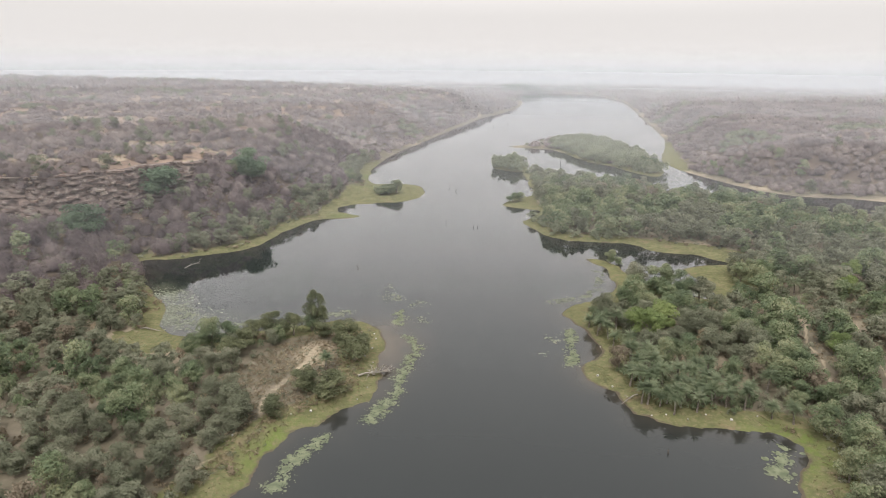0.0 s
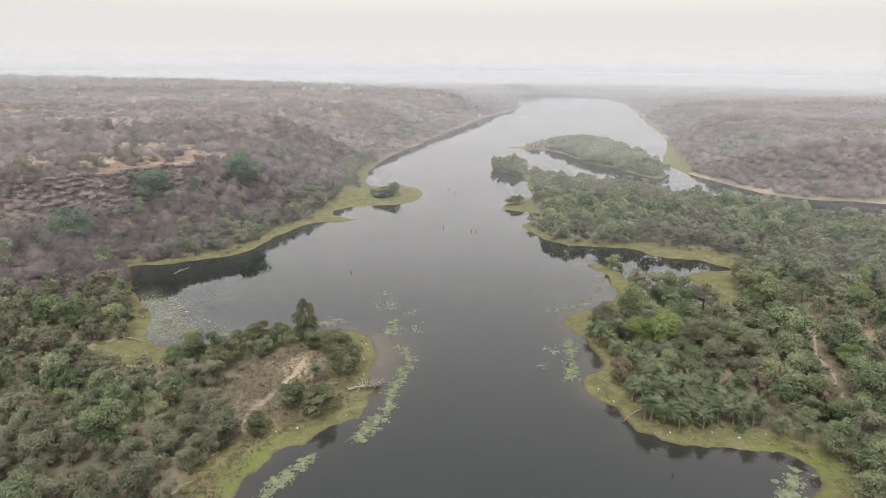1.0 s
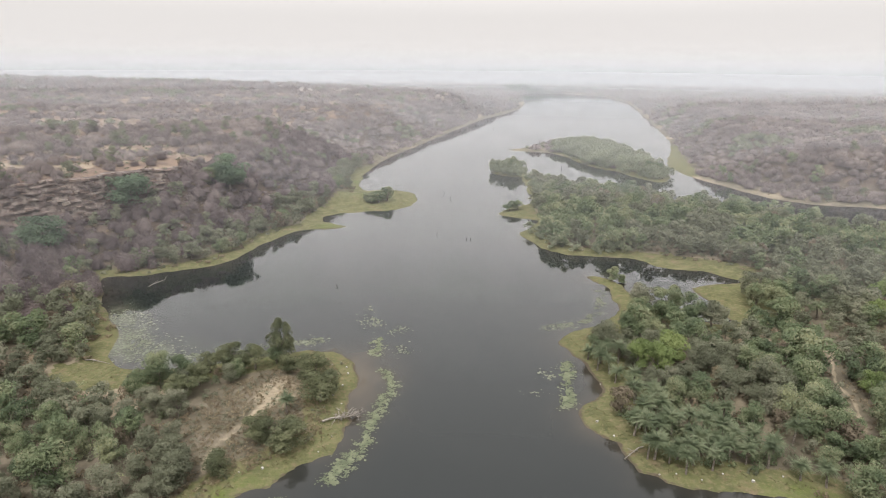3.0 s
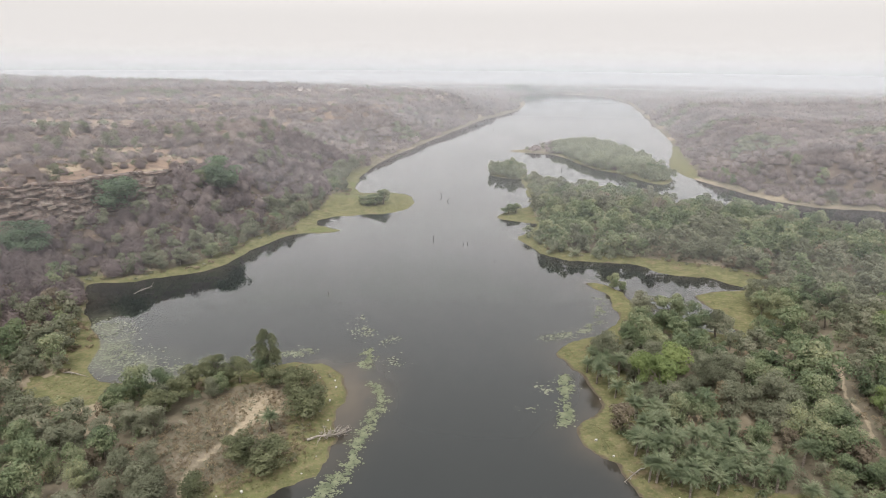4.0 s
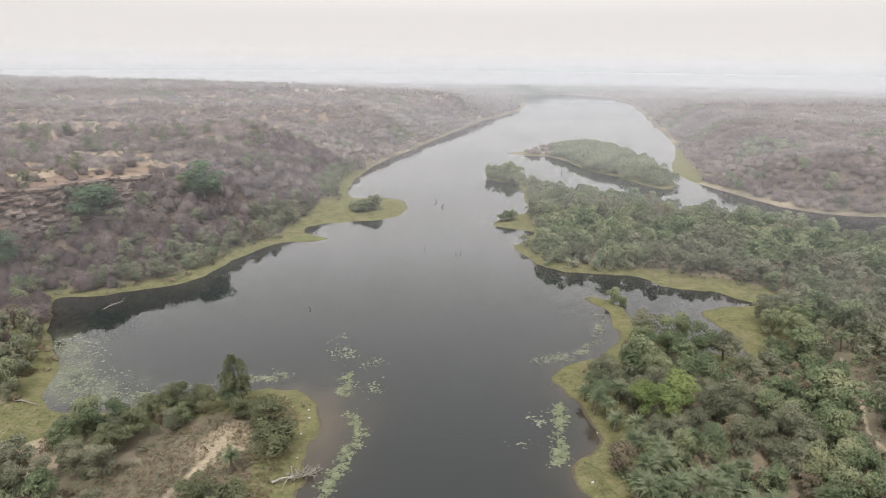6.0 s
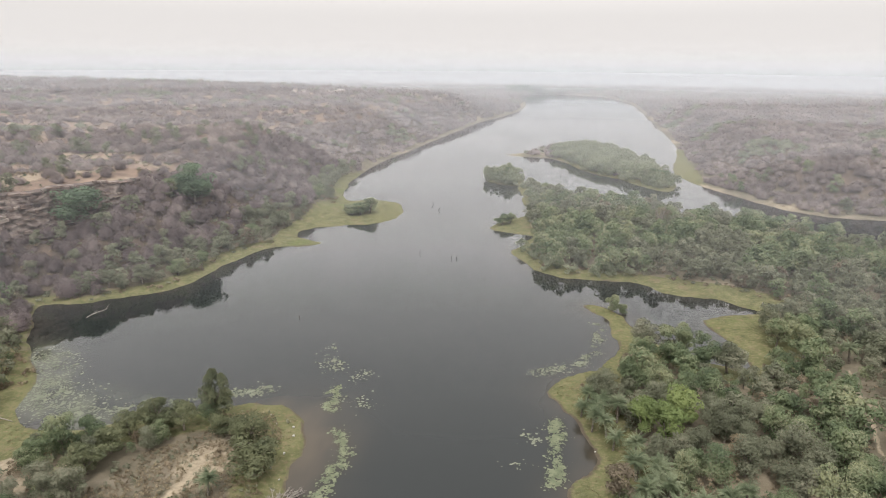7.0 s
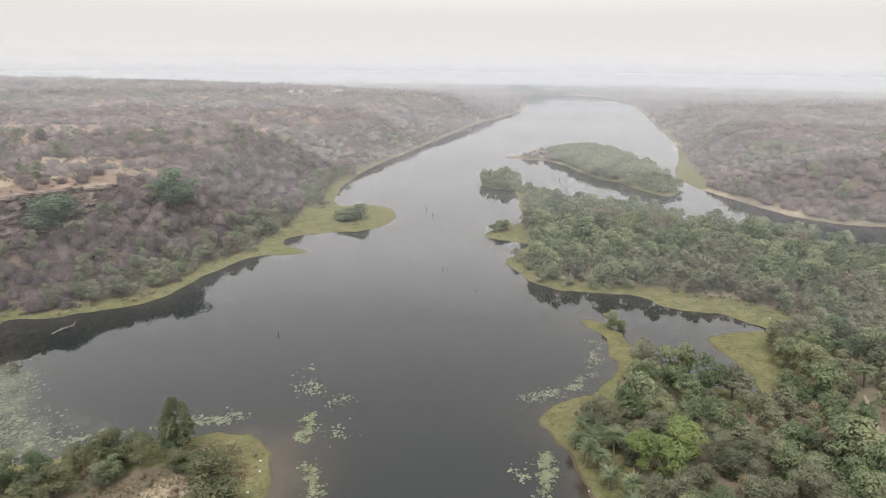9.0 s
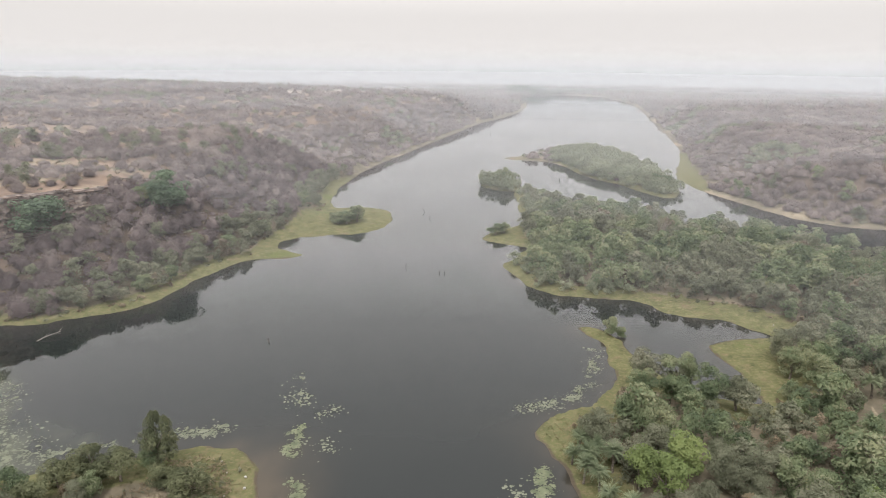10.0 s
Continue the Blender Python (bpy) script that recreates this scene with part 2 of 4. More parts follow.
WEST_SHORE = [(-84, 172), (-75, 173), (-68, 177), (-57, 183), (-53, 196), (-48, 210), (-43, 220), (-35, 221), (-29, 224), (-33, 230), (-39, 233), (-36, 242), (-25, 247), (-16, 249), (-8, 258), (-6, 271), (-10, 284), (-19, 288), (-29, 287), (-33, 297), (-34, 312), (-34, 330)]
WEST_FAR = [(-27, 380), (-16, 418), (0, 476), (17, 534), (40, 615), (66, 676), (86, 734), (104, 812), (114, 900), (116, 990), (130, 1058)]
FAR_SHORE = [(164, 1079), (208, 1068), (245, 1035), (250, 946), (243, 845), (219, 724), (199, 627), (179, 533), (164, 464), (146, 410), (130, 368), (126, 345), (128, 324), (133, 304), (138, 287), (145, 272), (157, 263), (172, 260), (190, 250)]
CHANNEL_SOUTH = [(180, 238), (160, 226), (141, 227), (135, 238), (123, 249), (108, 257), (98, 264), (87, 276), (77, 284), (67, 290), (58, 300), (53, 311), (49, 320), (45, 322)]
FOREST_SHORE = [(42.5, 314), (42.5, 304), (42, 290), (42, 276), (40, 264), (31, 256), (26, 246), (31, 239), (39, 236), (34, 225), (30, 217), (33, 208), (36, 200), (41, 195), (48, 193), (57, 192), (62, 189), (65, 184), (70, 181), (76, 180), (81, 174), (84, 171), (80, 169.5), (72, 169)]
MEADOW_SHORE = [(68, 166), (69, 158), (70, 151), (69, 145), (65, 144), (60, 147), (54, 154), (51, 164), (50, 172), (44, 175), (45.5, 168), (46, 160), (46, 152), (43, 147), (39, 142), (33, 139), (29, 134)]
PALM_SHORE = [(31, 125), (32.5, 118), (32, 113), (28, 107), (28, 102), (31, 98), (33, 92), (37, 89), (43, 87.5), (50, 87), (54, 85), (54, 80), (50.5, 75), (48, 66), (52, 40), (60, -20), (70, -120), (80, -260)]
ISLAND = [(45, 417), (58, 409), (70, 404), (77, 389), (81, 366), (87, 350), (95, 337), (101, 318), (108, 310), (116, 323), (121, 353), (120, 387), (116, 421), (106, 452), (88, 448), (72, 446), (58, 427)]
ISLET_SHORE = [(29, 335), (33, 327), (39, 321), (45, 323), (48, 337), (44, 348), (35, 347)]
WEST_RIM = [(-420, -300), (-280, 40), (-205, 120), (-160, 172), (-130, 181), (-112, 187), (-103, 195), (-95, 204), (-88, 214), (-81, 223), (-82, 250), (-74, 275), (-64, 300), (-62, 366), (-46, 436), (-30, 520), (-4, 613), (40, 715), (75, 840), (70, 1000), (20, 1300), (-300, 2200), (-4700, 4700), (-4700, -300)]
EAST_RIM = [(420, 200), (260, 245), (205, 278), (178, 320), (172, 415), (205, 568), (238, 723), (285, 900), (330, 1100), (700, 1700), (4700, 4700), (4700, 200)]


def smooth_line(points, steps=6, closed=False):
    """A rounded curve through the corners of a plan line."""
    p = np.array(points, float)
    ext = np.vstack([p[-1:], p, p[:2]]) if closed else np.vstack([2 * p[:1] - p[1:2], p, 2 * p[-1:] - p[-2:-1]])
    out = []
    for i in range(1, len(ext) - 2):
        a, b, c, d = ext[i - 1 : i + 3]
        for s in np.arange(steps) / steps:
            out.append(0.5 * (2 * b + (c - a) * s + (2 * a - 5 * b + 4 * c - d) * s**2 + (3 * b - a - 3 * c + d) * s**3))
    if not closed:
        out.append(p[-1])
    return np.array(out)


def wobble(line, size, scale):
    """Small bays and points along a shore."""
    return np.array([(x + size * noise.noise((x / scale, y / scale, 3.1)), y + size * noise.noise((x / scale, y / scale, 8.7))) for x, y in line])


def inside(px, py, ring):
    hit = np.zeros(len(px), bool)
    for (x0, y0), (x1, y1) in zip(ring, np.roll(ring, -1, 0)):
        if y0 != y1:
            hit ^= ((y0 > py) != (y1 > py)) & (px < (x1 - x0) * (py - y0) / (y1 - y0) + x0)
    return hit


def away(px, py, ring, closed=True):
    """Distance to a plan line."""
    best = np.full(len(px), 1e12)
    ends = np.roll(ring, -1, 0) if closed else ring[1:]
    for (x0, y0), (x1, y1) in zip(ring, ends):
        dx, dy = x1 - x0, y1 - y0
        s = np.clip(((px - x0) * dx + (py - y0) * dy) / (dx * dx + dy * dy + 1e-9), 0, 1)
        np.minimum(best, (px - x0 - s * dx) ** 2 + (py - y0 - s * dy) ** 2, out=best)
    return np.sqrt(best)


LAKE = wobble(wobble(smooth_line(PENINSULA + WEST_SHORE + WEST_FAR + FAR_SHORE + CHANNEL_SOUTH + FOREST_SHORE + MEADOW_SHORE + PALM_SHORE, 6), 1.3, 6.0), 0.8, 2.2)
ISLES = [wobble(smooth_line(r, 5, True), 1.2, 7.0) for r in (ISLAND, ISLET_SHORE)]
RIMS = [wobble(smooth_line(r, 3), 2.5, 24.0) for r in (WEST_RIM, EAST_RIM)]


def shore_gap(px, py):
    """Metres from the water's edge: positive on land."""
    d, wet = away(px, py, LAKE), inside(px, py, LAKE)
    for ring in ISLES:
        d, wet = np.minimum(d, away(px, py, ring)), wet & ~inside(px, py, ring)
    return np.where(wet, -d, d)


def ease(x, a, b):
    s = np.clip((x - a) / (b - a), 0, 1)
    return s * s * (3 - 2 * s)


def ripple(px, py, scale, octaves=3):
    return np.array([noise.fractal((x / scale, y / scale, 0.7), 1.0, 2.0, octaves) for x, y in zip(px, py)])


GULLY = np.array([(-84.0, 172.0), (-94, 174.5), (-104, 177), (-122, 176), (-150, 165), (-190, 150)])


def land_height(px, py, gap, rough):
    """Height of the ground: low shores, slopes, plateaus on both sides and a cliff in the west."""
    z = np.where(gap > 0, 0.05 + 0.55 * ease(gap, 0, 5) + 1.6 * ease(gap, 4, 45), -0.16 * np.minimum(-gap, 20))
    rise = []
    for ring, tall, width in zip(RIMS, (19.5, 15.0), (52.0, 60.0)):
        s = np.where(inside(px, py, ring), 1, -1) * away(px, py, ring)
        slope = ease(s, -width, 10)
        near = np.exp(-(((px + 104) / 28) ** 4 + ((py - 196) / 24) ** 4)) if tall > 16 else 0.0
        cliff = 0.40 * ease(s, -45, -5) + 0.60 * ease(s, -3.5, 0.5)
        h = tall * (slope * (1 - near) + cliff * near) * ease(gap, 4, 30)
        if tall > 16:
            h = np.minimum(h, 0.40 * gap + 40 * near)
        sink = 1 - 0.95 * (ease(py - 715 + 0.38 * px, -60, 130) if tall > 16 else ease(py, 480, 980))
        rise.append((h + 4 * ease(s, 0, 250)) * sink)
        if tall > 16:
            west = s
    z = z + np.where(gap > 0, rise[0] + rise[1] + 7.5 * np.exp(-(((px + 114) / 24) ** 2 + ((py - 152) / 15) ** 2)) * ease(gap, 2, 22), 0)
    run = away(px, py, GULLY, False)
    floor = 1.5 + 4.5 * ease(-px, 86, 106) + 11 * ease(-px, 110, 175)
    z = np.where((gap > 0) & (west < -1.2), np.minimum(z, floor + 0.012 * run**2 + 0.15 * run), z)
    return z + np.where(gap > 0, rough * (0.25 * ease(gap, 2, 12) + 0.10 * (rise[0] + rise[1])), 0)


CLEARING = [(-36, 72), (-28, 76), (-24, 85), (-18, 90), (-12, 97), (-11, 106), (-12, 118), (-16, 126), (-24, 126), (-27, 119), (-33, 114), (-35, 107), (-38, 100), (-31, 92), (-31, 82)]
MEADOW = [(70, 169), (84, 171), (88, 160), (86, 148), (74, 145), (70, 150)]
TRACKS = [[(85.7, 141.4), (82.3, 133.9), (80.0, 126.6), (76.4, 119.7), (73.6, 114.0), (72.9, 108.1), (70.0, 101.1), (68.6, 92.7)], [(92, 128), (86, 117), (83, 108), (80, 100), (74, 88)], [(-35, 74), (-29.6, 82), (-28.2, 88), (-29, 95), (-27, 101), (-24.5, 108), (-24, 114)], [(122, 205), (116, 192), (113, 180), (106, 168)]]


# ---- mesh helpers ----
def mesh_from(name, verts, faces, mats, smooth=False):
    """A mesh from arrays of corners and of faces with equal numbers of corners; mats: one material, or (material list, index per face)."""
    me = bpy.data.meshes.new(name)
    verts, faces = np.asarray(verts, np.float32), np.asarray(faces, np.int32)
    me.vertices.add(len(verts))
    me.vertices.foreach_set("co", verts.ravel())
    n, k = faces.shape
    me.loops.add(n * k)
    me.loops.foreach_set("vertex_index", faces.ravel())
    me.polygons.add(n)
    me.polygons.foreach_set("loop_start", np.arange(0, n * k, k, dtype=np.int32))
    if smooth:
        me.polygons.foreach_set("use_smooth", np.ones(n, bool))
    me.materials.append(mats)
    me.update()
    me.validate()
    return me


def part(name, mesh, parent, label=""):
    ob = new(name, mesh)
    ob.parent = parent
    return tagged(ob, label)


def thing(name, label, category, group="", kind=""):
    ob = new(name)
    ob.empty_display_size = 0.2
    return tagged(ob, label, category, group, kind)


# ---- ground: one sheet to the horizon ----
WEST_SPIT = [(-46, 224), (-26, 220), (-3, 254), (-3, 286), (-30, 292), (-37, 282), (-39, 262), (-43, 246), (-42, 234)]
EAST_SPIT = [(22, 236), (39, 233), (41, 262), (28, 261)]
GLADE = [(-68, 122), (-57, 122), (-49, 119.5), (-47, 115), (-52, 111.5), (-59, 112), (-66, 116)]
EAST_BEACH = [(124, 364), (141, 402), (158, 448), (161, 440), (147, 392), (138, 355), (134, 336), (130, 325), (124, 335)]
PALM_SPIT = [(42, 152), (49, 158), (53, 166), (51, 179), (42, 179)]
rng = np.random.default_rng(7)
HUB = np.array([8.0, 25.0])
ahead = np.radians(np.arange(-47, 47.01, 0.3))
behind = np.radians(np.arange(54, 306.5, 4.0))
bearing = np.concatenate([ahead, behind])
radius = np.concatenate([[0.5], 20 * np.exp(np.arange(0, math.log(4700 / 20), 0.0135)), [4700]])
RR, BB = np.meshgrid(radius, bearing, indexing="ij")
gx, gy = (HUB[0] + RR * np.sin(BB)).ravel(), (HUB[1] + RR * np.cos(BB)).ravel()
g_gap = shore_gap(gx, gy)
g_rough = ripple(gx, gy, 22.0)
gz = land_height(gx, gy, g_gap, g_rough)
nr, nb = RR.shape
a, b = np.meshgrid(np.arange(nr - 1), np.arange(nb), indexing="ij")
b2 = (b + 1) % nb
g_faces = np.stack([a * nb + b, a * nb + b2, (a + 1) * nb + b2, (a + 1) * nb + b], -1).reshape(-1, 4)[:, ::-1]
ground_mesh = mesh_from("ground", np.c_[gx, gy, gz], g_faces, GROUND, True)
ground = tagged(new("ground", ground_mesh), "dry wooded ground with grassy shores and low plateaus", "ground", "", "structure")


def add_layer(name, values):
    ground_mesh.attributes.new(name, "FLOAT", "POINT").data.foreach_set("value", np.asarray(values, np.float32))


low = 1 - ease(gz, 3.0, 7.0)
spits = sum(inside(gx, gy, np.array(p, float)) for p in (WEST_SPIT, EAST_SPIT, PALM_SPIT, GLADE, EAST_BEACH)) * 0.9
meadowness = np.maximum(np.maximum(inside(gx, gy, np.array(MEADOW, float)) * 1.0, spits), 0.85 * ((g_gap < 11) & (gx > 58) & (gy > 170) & (gy < 195) & (gx < 96)))
on_beach = inside(gx, gy, np.array(EAST_BEACH, float))
dry_bank = np.clip(ease(gx, 124, 130) * ease(gy, 244, 256) * ~on_beach + ease(gy, 320, 380) * (gx < 118), 0, 1) * ~inside(gx, gy, ISLES[0])
bay = np.exp(-(((gx + 76) / 24) ** 2 + ((gy - 156) / 28) ** 2))
add_layer("grass", (1 - 0.5 * bay) * np.clip(np.maximum((1 - ease(g_gap, 4.5 + 2.0 * g_rough, 9.5 + 3.0 * g_rough)) * (g_gap > -1.5), meadowness), 0, 1) * low * (1 - 0.7 * ease(np.hypot(gx - 20, gy - 60), 230, 420) * ~on_beach) * (1 - 0.75 * dry_bank))
track = np.zeros(len(gx))
for line, half in zip(TRACKS, (0.42, 0.35, 0.55, 0.35)):
    track = np.maximum(track, 1 - ease(away(gx, gy, smooth_line(line), False), half * 0.4, half * 1.7))
bare = 0.27 * inside(gx, gy, np.array(CLEARING, float)) * ease(g_gap, 4, 8)
terrace = 0.8 * np.exp(-(((gx + 122) / 20) ** 2 + ((gy - 255) / 8) ** 2)) + 0.75 * np.exp(-(((gx + 103) / 14) ** 2 + ((gy - 275) / 5) ** 2)) + 0.5 * np.exp(-(((gx + 112) / 30) ** 2 + ((gy - 220) / 15) ** 2)) + 0.6 * np.exp(-(((gx + 92) / 18) ** 2 + ((gy - 247) / 9) ** 2))
add_layer("lush", np.clip(np.exp(-(((gx - 56) / 9) ** 2 + ((gy - 82) / 8) ** 2)) + 0.8 * np.exp(-(((gx + 80) / 8) ** 2 + ((gy - 157) / 9) ** 2)) + np.exp(-(((gx + 24) / 8) ** 2 + ((gy - 82) / 7) ** 2)), 0, 1) * (1 - ease(g_gap, 1.5, 5)))
open_patch = 0.5 * ease(gz, 18, 21) * ease(-ripple(gx, gy, 17.0, 2), 0.12, 0.3)
sandy = 0.75 * np.exp(-(((gx + 23.5) / 3.8) ** 2 + ((gy - 112) / 6.0) ** 2))
add_layer("track", np.clip(0.7 * track * (1 - 0.55 * (gx < 0)) + bare + sandy + terrace + open_patch + 0.47 * dry_bank * (1 - ease(g_gap, 2.5, 5.5)) * (g_gap > 0), 0, 1))
grid_z = gz.reshape(nr, nb)
steep = np.abs(np.gradient(grid_z, axis=0) / np.maximum(np.gradient(RR, axis=0), 1e-3)).ravel()
add_layer("rock", ease(steep, 0.55, 1.1) * (g_gap > 4))
add_layer("upland", np.maximum(ease(gz, 2.5, 6), ease(-gx, 70, 100) * ease(gy, 135, 160)))
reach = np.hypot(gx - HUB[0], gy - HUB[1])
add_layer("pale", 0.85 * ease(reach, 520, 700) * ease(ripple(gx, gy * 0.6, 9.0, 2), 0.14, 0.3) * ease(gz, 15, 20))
# where shade is painted into the upland earth: everything below the plateau tops
add_layer("slope_shade", 1 - ease(gz, 15, 20))
add_layer("mud", np.exp(-((g_gap + 0.1) / 0.9) ** 2) * (0.6 + 0.4 * g_rough))

# water: one level sheet, with brown silt stirred up in the shallows
w_ang = np.radians(np.concatenate([np.arange(-47, 47.01, 0.7), np.arange(52, 309, 5.0)]))
w_rad = np.concatenate([[0.5], 22 * np.exp(np.arange(0, math.log(1250 / 22), 0.026))])
WR, WB = np.meshgrid(w_rad, w_ang, indexing="ij")
wx, wy = (HUB[0] + WR * np.sin(WB)).ravel(), (HUB[1] + WR * np.cos(WB)).ravel()
wa, wb = np.meshgrid(np.arange(len(w_rad) - 1), np.arange(len(w_ang)), indexing="ij")
nw = len(w_ang)
wb2 = (wb + 1) % nw
w_faces = np.stack([wa * nw + wb, (wa + 1) * nw + wb, (wa + 1) * nw + wb2, wa * nw + wb2], -1).reshape(-1, 4)
water_mesh = mesh_from("water", np.c_[wx, wy, np.zeros(len(wx))], w_faces, WATER, True)
w_gap = np.minimum(shore_gap(wx, wy), 0)
silty = 0.35 + 0.65 * 1.1 * np.exp(-(((wx + 9) / 11) ** 2 + ((wy - 118) / 18) ** 2)) + 0.5 * np.exp(-(((wx - 34) / 9) ** 2 + ((wy - 112) / 14) ** 2))
tip_silt = 0.55 * np.exp(-(((wx + 8) / 5) ** 2 + ((wy - 118) / 12) ** 2))
silt = np.clip((tip_silt + silty * np.exp(w_gap / 3.2)) * (0.8 + 0.5 * ripple(wx, wy, 5.0)), 0, 1)
water_mesh.attributes.new("silt", "FLOAT", "POINT").data.foreach_set("value", silt.astype(np.float32))
BAY_WEED = np.array([(-69, 147), (-65, 140), (-59, 132), (-53, 127.5), (-44, 126)], float)
sunken = np.clip(0.5 * np.exp(-((away(wx, wy, BAY_WEED, False) / 5.0) ** 2)) * (0.6 + 1.6 * ripple(wx, wy, 4.0)), 0, 1)
water_mesh.attributes.new("sunken_weed", "FLOAT", "POINT").data.foreach_set("value", sunken.astype(np.float32))
tagged(new("water", water_mesh), "calm murky grey lake water mirroring the overcast sky", "water", "", "structure")


def ring_wall(name, r, low_z, high_z, material, label):
    ang = np.linspace(0, 2 * np.pi, 97)[:-1]
    v = [(HUB[0] + r * math.sin(q), HUB[1] + r * math.cos(q), z) for z in (low_z, high_z) for q in ang]
    f = [(i, (i + 1) % 96, 96 + (i + 1) % 96, 96 + i) for i in range(96)]
    ob = tagged(new(name, mesh_from(name, v, f, material, True)), label, "distance", "", "structure")
    ob.visible_shadow = False
    return ob


# glowing wall added behind the land, its colour imitating distant haze
ring_wall("backdrop", 1330, -20, 90, distance_material(), "backdrop wall glowing in painted haze colours as the far distance")
# veil walls at growing distances, added to pale the land like haze
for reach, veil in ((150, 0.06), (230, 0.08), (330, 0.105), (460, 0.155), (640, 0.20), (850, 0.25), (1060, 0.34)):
    ring_wall("haze", reach, -5, 130, haze_material("haze_veil", veil), "added ring wall of sheer pale veil standing in for haze")


# ---- plant shapes ----
def sprays(rng, centres, normals, length, width):
    """Pointed leaf sprays, one at each place."""
    n = len(centres)
    d = normals + rng.normal(0, 0.36, (n, 3))
    d /= np.linalg.norm(d, axis=1)[:, None]
    t = np.cross(d, rng.normal(0, 1, (n, 3)))
    t /= np.linalg.norm(t, axis=1)[:, None] + 1e-9
    s = np.cross(d, t)
    L, W = (v * rng.uniform(0.65, 1.35, (n, 1)) for v in (length, width))
    t = t * 0.92 + d * 0.35
    v = np.stack([centres - t * L * 0.5 - s * W * 0.5, centres - t * L * 0.5 + s * W * 0.5, centres + t * L * 0.5 + np.array([0, 0, -0.12]) * L], 1)
    return v.reshape(-1, 3), np.arange(3 * n).reshape(-1, 3)


def crown_shape(rng, wide, low_z, high_z, clumps, leaves, length, width, droop=0.0, domed=False, up=0.35):
    """A crown of leaf sprays on several uneven clumps, gaps between them."""
    mid, half = (low_z + high_z) / 2, (high_z - low_z) / 2
    cs, rs = [], []
    for _ in range(clumps):
        q, u = rng.uniform(0, 2 * np.pi), rng.uniform(0, 1) ** 0.5
        lift = rng.uniform(-0.75, 0.85)
        r = wide * rng.uniform(0.26, 0.46)
        span = math.sqrt(max(0.05, 1 - lift * lift)) if not domed else math.sqrt(max(0.05, 1 - max(lift, 0) ** 2))
        cs.append((math.cos(q) * u * span * (wide - r * 0.7), math.sin(q) * u * span * (wide - r * 0.7), mid + lift * (half - r * 0.4)))
        rs.append(r)
    cs, rs = np.array(cs), np.array(rs)
    pick = rng.choice(clumps, leaves, p=rs**2 / (rs**2).sum())
    d = rng.normal(0, 1, (leaves, 3))
    d[:, 2] += up
    d /= np.linalg.norm(d, axis=1)[:, None]
    place = cs[pick] + d * rs[pick][:, None] * rng.uniform(0.7, 1.06, (leaves, 1)) * np.array([1, 1, 0.8])
    place[:, 2] -= droop * np.hypot(place[:, 0], place[:, 1])
    return sprays(rng, place, d, length, width)


def dome_shape(rng, leaves, length, width, tall, rings=4, sides=9):
    """A rounded crown of fine twigs, even and slightly lumpy."""
    d = rng.normal(0, 1, (leaves, 3))
    d[:, 2] = np.abs(d[:, 2]) - 0.25
    d /= np.linalg.norm(d, axis=1)[:, None]
    lumps = rng.normal(0, 1, (7, 3))
    lumps /= np.linalg.norm(lumps, axis=1)[:, None]
    out = 0.72 + 0.36 * np.max(np.clip(d @ lumps.T, 0, 1) ** 5, 1)
    place = d * (out * rng.uniform(0.74, 1.06, leaves))[:, None] * np.array([1, 1, tall]) + np.array([0, 0, 0.3])
    leaves_v, leaves_f = sprays(rng, place, d, length, width)
    # the dense inner mass of twigs
    ring_q, up_q = np.meshgrid(np.arange(sides) * math.tau / sides, np.linspace(-0.2, 1.45, rings + 1))
    c = np.stack([np.cos(ring_q) * np.cos(up_q), np.sin(ring_q) * np.cos(up_q), np.sin(up_q)], -1).reshape(-1, 3)
    core = c * (0.48 + 0.24 * np.max(np.clip(c @ lumps.T, 0, 1) ** 5, 1) + rng.normal(0, 0.03, len(c)))[:, None] * np.array([1, 1, tall]) + np.array([0, 0, 0.3])
    tris = []
    for i in range(rings):
        for k in range(sides):
            p, q = i * sides + k, i * sides + (k + 1) % sides
            tris += [(p, q, q + sides), (p, q + sides, p + sides)]
    return np.concatenate([leaves_v, core]), np.concatenate([leaves_f, np.array(tris) + len(leaves_v)])


def tube(points, radii, sides=5):
    """A tapered limb along a line of points."""
    pts, v, f = [Vector(p) for p in points], [], []
    for i, (p, r) in enumerate(zip(pts, radii)):
        way = (pts[min(i + 1, len(pts) - 1)] - pts[max(i - 1, 0)]).normalized()
        u = way.cross(Vector((0.31, 0.9, 0.2))).normalized()
        w = way.cross(u)
        v += [tuple(p + (u * math.cos(k * 2 * math.pi / sides) + w * math.sin(k * 2 * math.pi / sides)) * r) for k in range(sides)]
    for i in range(len(pts) - 1):
        f += [(i * sides + k, i * sides + (k + 1) % sides, (i + 1) * sides + (k + 1) % sides, (i + 1) * sides + k) for k in range(sides)]
    return np.array(v), np.array(f)


def joined(pieces):
    vs, fs, base = [], [], 0
    for v, f in pieces:
        vs.append(v)
        fs.append(f + base)
        base += len(v)
    return np.concatenate(vs), np.concatenate(fs)


